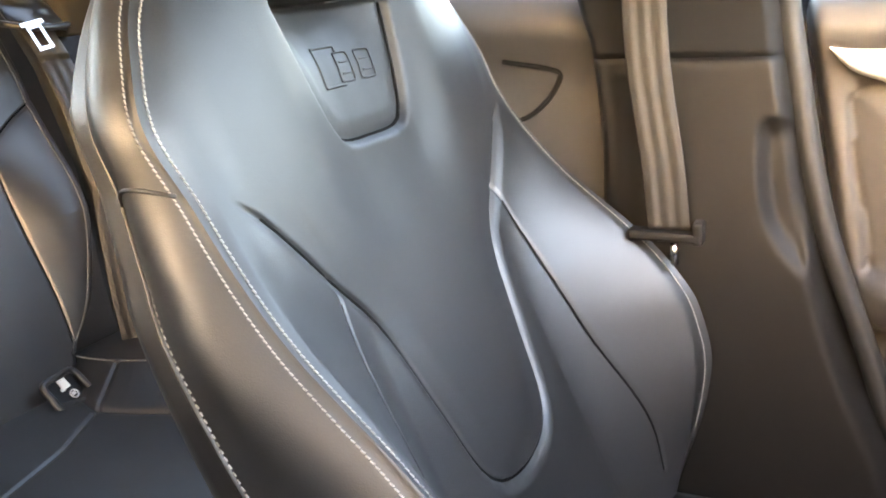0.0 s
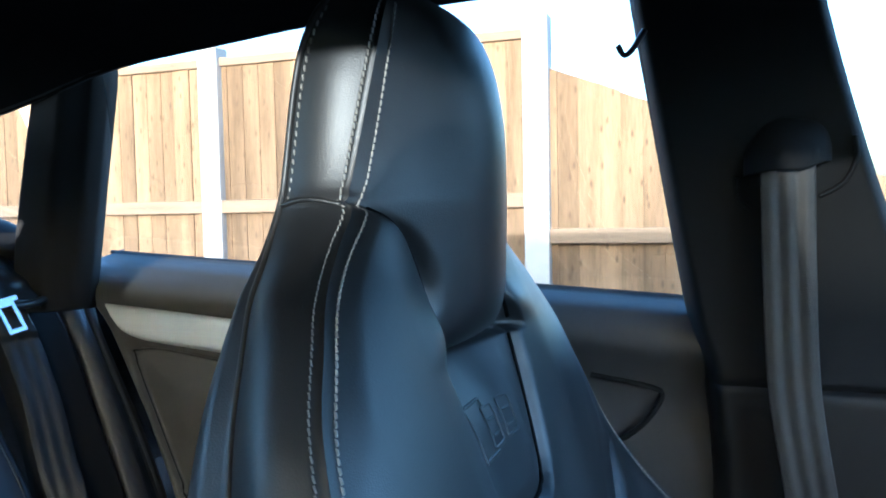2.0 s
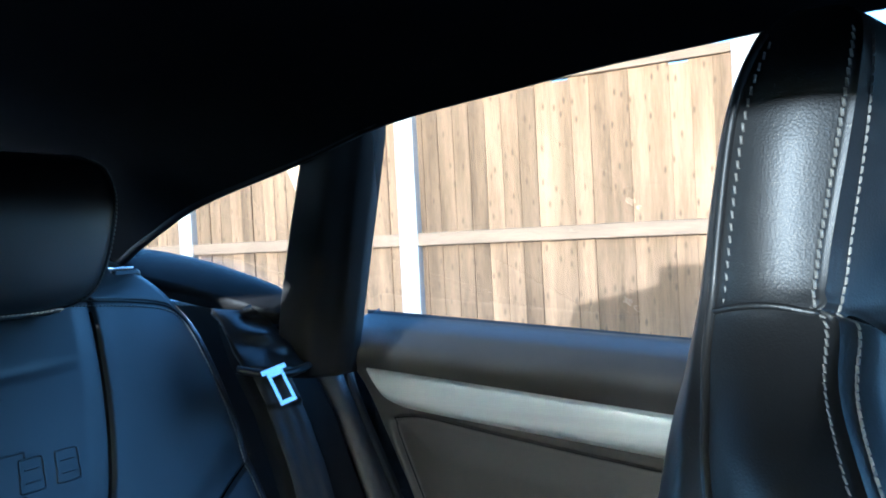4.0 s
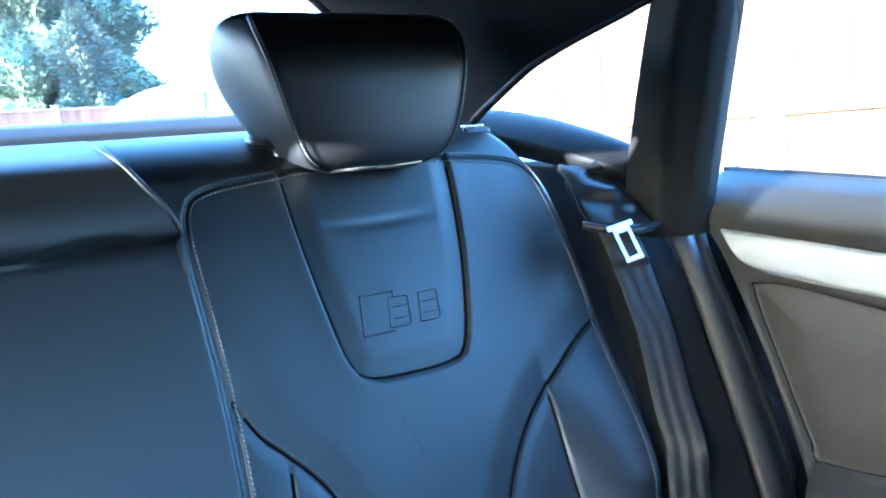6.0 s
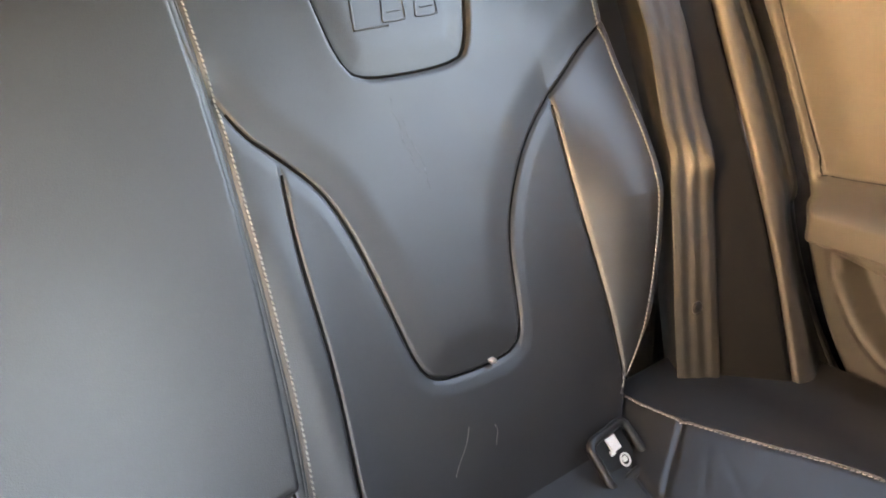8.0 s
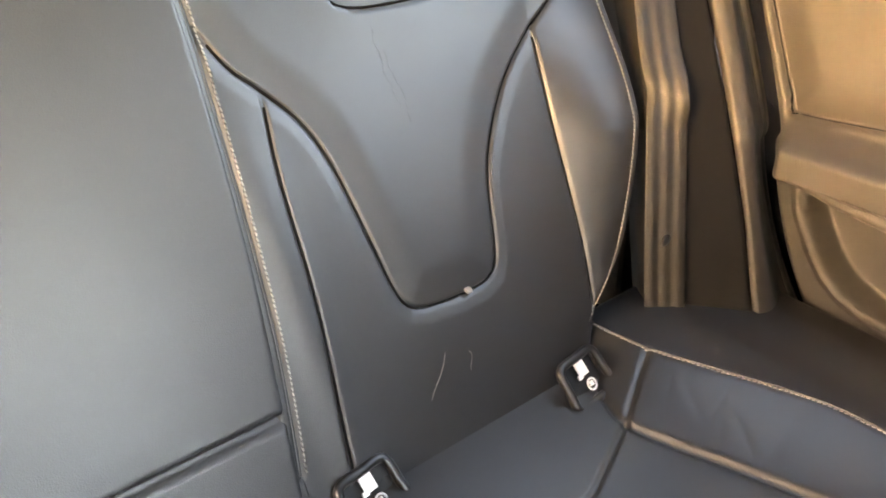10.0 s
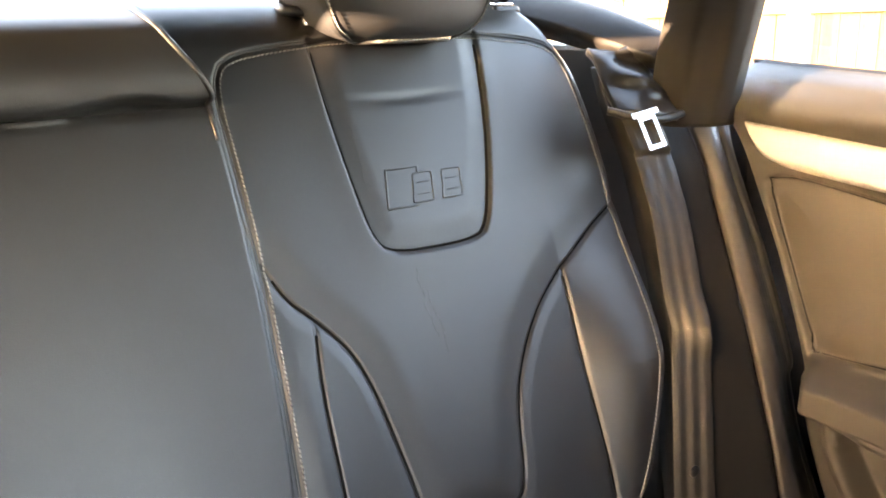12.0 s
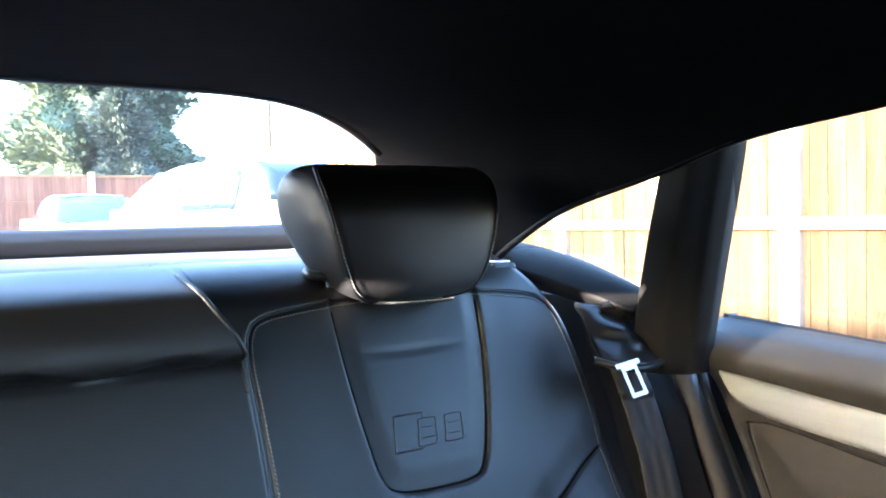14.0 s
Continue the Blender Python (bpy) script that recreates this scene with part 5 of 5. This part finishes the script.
BOARD = {}


def board_mesh(h, w=0.118, slope=0.0, wood=None):
    key = (round(h, 2), round(slope, 3), wood.name)
    if key not in BOARD:
        me = bpy.data.meshes.new("board")
        t0, t1 = 0.005, 0.010
        v = [(0, 0, 0), (0, w, 0), (-t0, w, 0), (-t1, 0, 0), (0, 0, h), (0, w, h + slope * w), (-t0, w, h + slope * w), (-t1, 0, h)]
        f = [(0, 1, 2, 3), (4, 7, 6, 5), (0, 4, 5, 1), (1, 5, 6, 2), (2, 6, 7, 3), (3, 7, 4, 0)]
        me.from_pydata(v, [], f)
        me.materials.append(wood)
        BOARD[key] = me
    return BOARD[key]


def fence_run(name, origin, direction, posts, tops, rails, label, wood):
    """A close-boarded fence with concrete posts. posts: places along the run; tops: top heights at either end of each bay."""
    d = Vector(direction).normalized()
    rot = Matrix.Rotation(math.atan2(d.y, d.x) - math.pi / 2, 4, "Z")
    base = thing(name, label, "fence")
    base.matrix_world = Matrix.Translation(origin) @ rot
    for i, (a, b) in enumerate(zip(posts[:-1], posts[1:])):
        za, zb = tops[i]
        y = a + 0.06
        while y < b - 0.07:
            w = min(0.105, b - 0.06 - y)
            h = za + (zb - za) * (y - a) / (b - a)
            hh = h - 0.10 + random.uniform(-0.006, 0.006)
            ob = new("board", board_mesh(round(hh, 2), slope=(zb - za) / (b - a), wood=wood))
            ob.parent = base
            ob.location = (random.uniform(-0.004, 0.004), y, 0.05)
            y += w
        for rz, depth in rails[i]:
            box("rail", (-0.055, a + 0.05, rz - 0.04), (-0.012, b - 0.05, rz + 0.035), RAILW, base, bevel=0.004)
        if abs(za - zb) < 0.01:
            box("cap", (-0.030, a + 0.05, za - 0.05), (0.030, b - 0.05, za), RAILW, base, bevel=0.004)
    for k, p in enumerate(posts):
        j = min(k, len(tops) - 1)
        bm = bmesh.new()
        box_bm(bm, (-0.065, p - 0.065, 0), (0.055, p + 0.065, tops[j][0] + 0.06), 0.008)
        part("post", bm, CONCRETE, base, "pale concrete fence post")
    return base


P0, STEP = 0.955, 1.945
side_posts = [P0 - STEP, P0] + [P0 + STEP * k for k in range(1, 12)]
tops = [(0.95, 1.72)] + [(1.85, 1.85)] * 12
rails = [[(0.80, 0)]] + [[(0.985, 0), (0.30, 0)]] * 12
fence_run("side_fence", (FX, 0, 0), (0, 1, 0), side_posts, tops, rails, "sunlit brown close-boarded timber fence with concrete posts", FENCE)
# unseen; stands in for what keeps the low sun off the door
fence_run("far_fence", (-6.6, 0, 0), (0, 1, 0), [STEP * k - 9.0 for k in range(0, 13)], [(1.85, 1.85)] * 12, [[(0.985, 0), (0.30, 0)]] * 12, "brown timber fence, added out of view along the driver's side to block low sun", FENCE)
fence_run("low_fence", (FX + 0.05, 0, 0), (0, 1, 0), [P0 - STEP * 4, P0 - STEP * 3, P0 - STEP * 2, P0 - STEP], [(0.95, 0.95)] * 3, [[(0.75, 0)]] * 3, "low brown timber fence with concrete posts", FENCE)
fence_run("back_fence", (-9.0, 19.0, 0), (1, 0, 0), [STEP * k for k in range(0, 8)], [(2.2, 2.2)] * 8, [[(1.0, 0)]] * 8, "reddish brown timber fence at the end of the yard", RED_FENCE)


def hatchback(name, label, at, yaw, paint, scale=1.0, suv=False, pane=None):
    car = thing(name, label, "car")
    L, W, Hh = (4.5, 1.85, 1.66) if suv else (4.2, 1.76, 1.46)
    # body: sections along the car
    xs = np.linspace(-L / 2, L / 2, 60)
    u = np.linspace(0, 1, 60)
    belt = lerp(u, [0, 0.04, 0.15, 0.3, 0.7, 0.9, 0.97, 1], [0.62, 0.82, 0.92, 0.98, 1.02, 1.02, 0.98, 0.70]) * (1.06 if suv else 0.95)
    half = W / 2 * lerp(u, [0, 0.05, 0.2, 0.5, 0.85, 0.96, 1], [0.72, 0.90, 0.99, 1.0, 0.98, 0.90, 0.78])
    rows = []
    for x, b, h in zip(xs, belt, half):
        pr = [(-h * 0.93, 0.22), (-h, 0.42), (-h * 1.0, 0.65 * b / 0.95), (-h * 0.96, b * 0.97), (-h * 0.80, b), (0, b + 0.03), (h * 0.80, b), (h * 0.96, b * 0.97), (h, 0.65 * b / 0.95), (h, 0.42), (h * 0.93, 0.22), (0, 0.20)]
        rows.append([(x, a, z) for a, z in pr])
    grid_mesh("body", np.array(rows), paint, car, closed_u=True, caps=True)
    # greenhouse
    u2 = np.linspace(0, 1, 40)
    gx = -L / 2 + L * (0.26 + 0.70 * u2)
    top = lerp(u2, [0, 0.12, 0.30, 0.55, 0.82, 0.94, 1.0], [0.0, 0.45, 0.90, 1.0, 0.90, 0.62, 0.0])
    b0 = np.interp(gx, xs, belt)
    rows = []
    for x, t, b in zip(gx, top, b0):
        z1 = b + (Hh - b) * t
        w0, w1 = W * 0.43, W * (0.43 - 0.10 * t)
        pr = [(-w0, b - 0.03), (-w0 + (w0 - w1) * 0.85, b + (z1 - b) * 0.86), (-w1 * 0.86, z1 - 0.005), (0, z1 + 0.02 * t), (w1 * 0.86, z1 - 0.005), (w0 - (w0 - w1) * 0.85, b + (z1 - b) * 0.86), (w0, b - 0.03)]
        rows.append([(x, a, z) for a, z in pr])
    grid_mesh("cabin", np.array(rows), paint, car)
    # glass: two side panes each side, windscreen and rear window
    for sg in (1, -1):
        for a, b2, nm in ((0.20, 0.50, "front_side_window"), (0.53, 0.86, "rear_side_window")):
            k = np.linspace(a, b2, 16)
            xg = -L / 2 + L * (0.26 + 0.70 * k)
            bb = np.interp(xg, xs, belt) + 0.03
            tt = lerp(k, [0, 0.12, 0.30, 0.55, 0.82, 0.94, 1.0], [0.0, 0.45, 0.90, 1.0, 0.90, 0.62, 0.0])
            zt = np.interp(xg, xs, belt) + (Hh - np.interp(xg, xs, belt)) * tt * 0.84
            zt = np.maximum(zt, bb + 0.01)
            v = np.linspace(0, 1, 5)[:, None]
            Z = bb[None] + (zt - bb)[None] * v
            frac = (Z - np.interp(xg, xs, belt)[None]) / (Hh - np.interp(xg, xs, belt)[None])
            Yw = sg * (W * 0.43 - 0.085 * W * frac / np.maximum(tt[None], 0.2) * tt[None] + 0.014)
            thick(grid_mesh(nm, np.stack([np.broadcast_to(xg, Z.shape), Yw, Z], -1), (pane if pane and nm.startswith("front") else DARK_GLASS), car, "tinted side glass"), 0.006, 0)
        box("mirror", (-L / 2 + L * 0.34, sg * W * 0.47 - 0.09, 0.98 * belt[20]), (-L / 2 + L * 0.34 + 0.12, sg * W * 0.47 + 0.13, 0.98 * belt[20] + 0.15), paint, car, "door mirror", bevel=0.03)
    for a, b2, nm in ((0.03, 0.27, "windscreen"), (0.985, 0.84, "rear_window")):
        k = np.linspace(a, b2, 10)
        xg = -L / 2 + L * (0.26 + 0.70 * k)
        bb = np.interp(xg, xs, belt)
        tt = lerp(k, [0, 0.12, 0.30, 0.55, 0.82, 0.94, 1.0], [0.0, 0.45, 0.90, 1.0, 0.90, 0.62, 0.0])
        zt = bb + (Hh - bb) * tt + 0.018
        out = -0.012 if nm == "windscreen" else 0.012
        w = np.linspace(-1, 1, 9)[None]
        Wd = (W * (0.36 - 0.06 * tt))[:, None] * w
        thick(grid_mesh(nm, np.stack([np.broadcast_to((xg + out)[:, None], Wd.shape), Wd, zt[:, None] + 0.02 * (1 - w**2) + 0 * Wd], -1), SCREEN_GLASS if nm == "windscreen" else DARK_GLASS, car, "glass with sky blue put into its colour"), 0.006, 0)
    for sx in (-L * 0.31, L * 0.30):
        for sg in (1, -1):
            ang = np.linspace(0, 2 * np.pi, 28, endpoint=False)
            prof = [(0.20, -0.10), (0.29, -0.11), (0.325, -0.07), (0.325, 0.07), (0.29, 0.11), (0.20, 0.10)]
            P = np.array([[(sx + r * math.cos(a), sg * (W / 2 - 0.10) + o, 0.325 + r * math.sin(a)) for a in ang] for r, o in prof])
            wh = grid_mesh("wheel", P, TYRE, car, "black tyre on a grey rim", closed_u=True)
            bm = bmesh.new()
            r0 = bmesh.ops.create_cone(bm, segments=24, radius1=0.21, radius2=0.17, depth=0.06, cap_ends=True)
            bmesh.ops.transform(bm, matrix=Matrix.Translation((sx, sg * (W / 2 - 0.03), 0.325)) @ Matrix.Rotation(radians(-90 * sg), 4, "X"), verts=r0["verts"])
            part("rim", bm, ALU, wh, "grey alloy rim")
    for sg in (1, -1):
        box("tail_light", (L / 2 - 0.30, sg * W * 0.42 - 0.10, 0.78), (L / 2 - 0.03, sg * W * 0.42 + 0.06, 0.90), RED_LENS, car, "red tail light", bevel=0.03)
        box("headlight", (-L / 2 + 0.03, sg * W * 0.34 - 0.16, 0.60), (-L / 2 + 0.26, sg * W * 0.34 + 0.12, 0.74), CHROME, car, "clear headlight", bevel=0.03)
    car.matrix_world = Matrix.Translation(at) @ Matrix.Rotation(radians(yaw), 4, "Z") @ Matrix.Scale(scale, 4)
    return car


hatchback("parked_suv", "white parked estate car with sky reflection put into its side glass colour", (2.85, 10.4, 0), -75, WHITE_PAINT, 1.08, suv=True, pane=PALE_GLASS)
hatchback("parked_car", "white parked small hatchback facing the yard", (2.1, 15.6, 0), 86, WHITE_PAINT, 1.14)


def conifer(name, label, at, height, radius, leaf, seed):
    rnd = random.Random(seed)
    t = thing(name, label, "tree")
    zs = np.linspace(0, height * 0.95, 14)
    tube("trunk", np.stack([0.05 * np.sin(zs), 0.05 * np.cos(zs * 1.3), zs], 1), 0.16, BARK, t, "rough brown trunk", sides=8)
    verts, faces = [], []
    for i in range(42000):
        f = rnd.random() ** 1.25
        z = height * (0.08 + 0.92 * f)
        rr = radius * (1 - f) ** 0.62 * (0.72 + 0.28 * math.sin(z * 3.1 + seed)) * (0.55 + 0.5 * rnd.random())
        a = rnd.random() * 2 * math.pi
        rr *= 1 + 0.22 * math.sin(a * 5 + z * 2.3 + seed)
        c = Vector((rr * math.cos(a), rr * math.sin(a), z - 0.12 * rr))
        s = 0.06 + 0.12 * rnd.random()
        d = Vector((math.cos(a), math.sin(a), rnd.uniform(-0.5, 0.7))).normalized()
        w = d.cross(Vector((rnd.uniform(-1, 1), rnd.uniform(-1, 1), 1))).normalized()
        k = len(verts)
        verts += [c - d * s * 0.5, c + w * s * 0.32, c + d * s, c - w * s * 0.32]
        faces.append((k, k + 1, k + 2, k + 3))
    # the dark mass of twigs inside the crown
    k0, ring = len(verts), 18
    for i in range(26):
        f = i / 25
        z = height * (0.08 + 0.88 * f)
        for j in range(ring):
            a = 2 * math.pi * j / ring
            rr = radius * (1 - f) ** 0.62 * (0.60 + 0.16 * math.sin(z * 3.1 + seed)) * (1 + 0.22 * math.sin(a * 5 + z * 2.3 + seed)) * rnd.uniform(0.85, 1.05)
            verts.append(Vector((rr * math.cos(a), rr * math.sin(a), z)))
    faces += [(k0 + i * ring + j, k0 + i * ring + (j + 1) % ring, k0 + (i + 1) * ring + (j + 1) % ring, k0 + (i + 1) * ring + j) for i in range(25) for j in range(ring)]
    raw("crown", verts, faces, leaf, t, "dense green needles", smooth=False)
    t.location = at
    return t


conifer("conifer_tree", "tall dark green conifer behind the back fence", (2.75, 23.5, 0), 9.5, 2.5, LEAF, 3)
conifer("conifer_tree", "tall dark green conifer behind the back fence", (4.75, 24.0, 0), 9.0, 2.2, LEAF, 5)
conifer("conifer_tree", "smaller blue-green conifer with drooping branches", (3.9, 22.2, 0), 5.0, 1.7, LEAF_BLUE, 8)


def shed(name, label, at, size, ridge, mat_wall, mat_roof):
    s = thing(name, label, "shed")
    w, l, h = size
    box("wall", (-w / 2, -l / 2, 0), (w / 2, l / 2, h), mat_wall, s, bevel=0.01)
    bm = bmesh.new()
    o = 0.25
    vs = [bm.verts.new(v) for v in ((-w / 2 - o, -l / 2 - o, h - 0.05), (w / 2 + o, -l / 2 - o, h - 0.05), (w / 2 + o, l / 2 + o, h - 0.05), (-w / 2 - o, l / 2 + o, h - 0.05), (-w / 2 - o, 0, h + ridge), (w / 2 + o, 0, h + ridge))]
    for f in ((0, 1, 5, 4), (2, 3, 4, 5), (0, 4, 3), (1, 2, 5), (0, 3, 2, 1)):
        bm.faces.new([vs[i] for i in f])
    part("roof", bm, mat_roof, s, "orange-brown tiled roof")
    s.location = at
    return s


shed("garage", "timber outbuilding with an orange-brown roof behind the fence", (8.2, 15.5, 0), (4.0, 5.0, 2.2), 1.0, FENCE, ROOFTILE)
pole = thing("utility_pole", "thin grey pole behind the fence", "pole")
tube("pole", [(6.0, 17.0, z) for z in np.linspace(0, 4.2, 6)], 0.045, BARK, pole, sides=8)


# added out of view to keep the low sky out of seat reflections
tagged(box("wall_house", (-7.0, -5.6, 0.0), (9.0, -5.3, 1.9), BRICK, bevel=0.02), "plain brick wall added out of view to block low sky light", "wall", kind="structure")
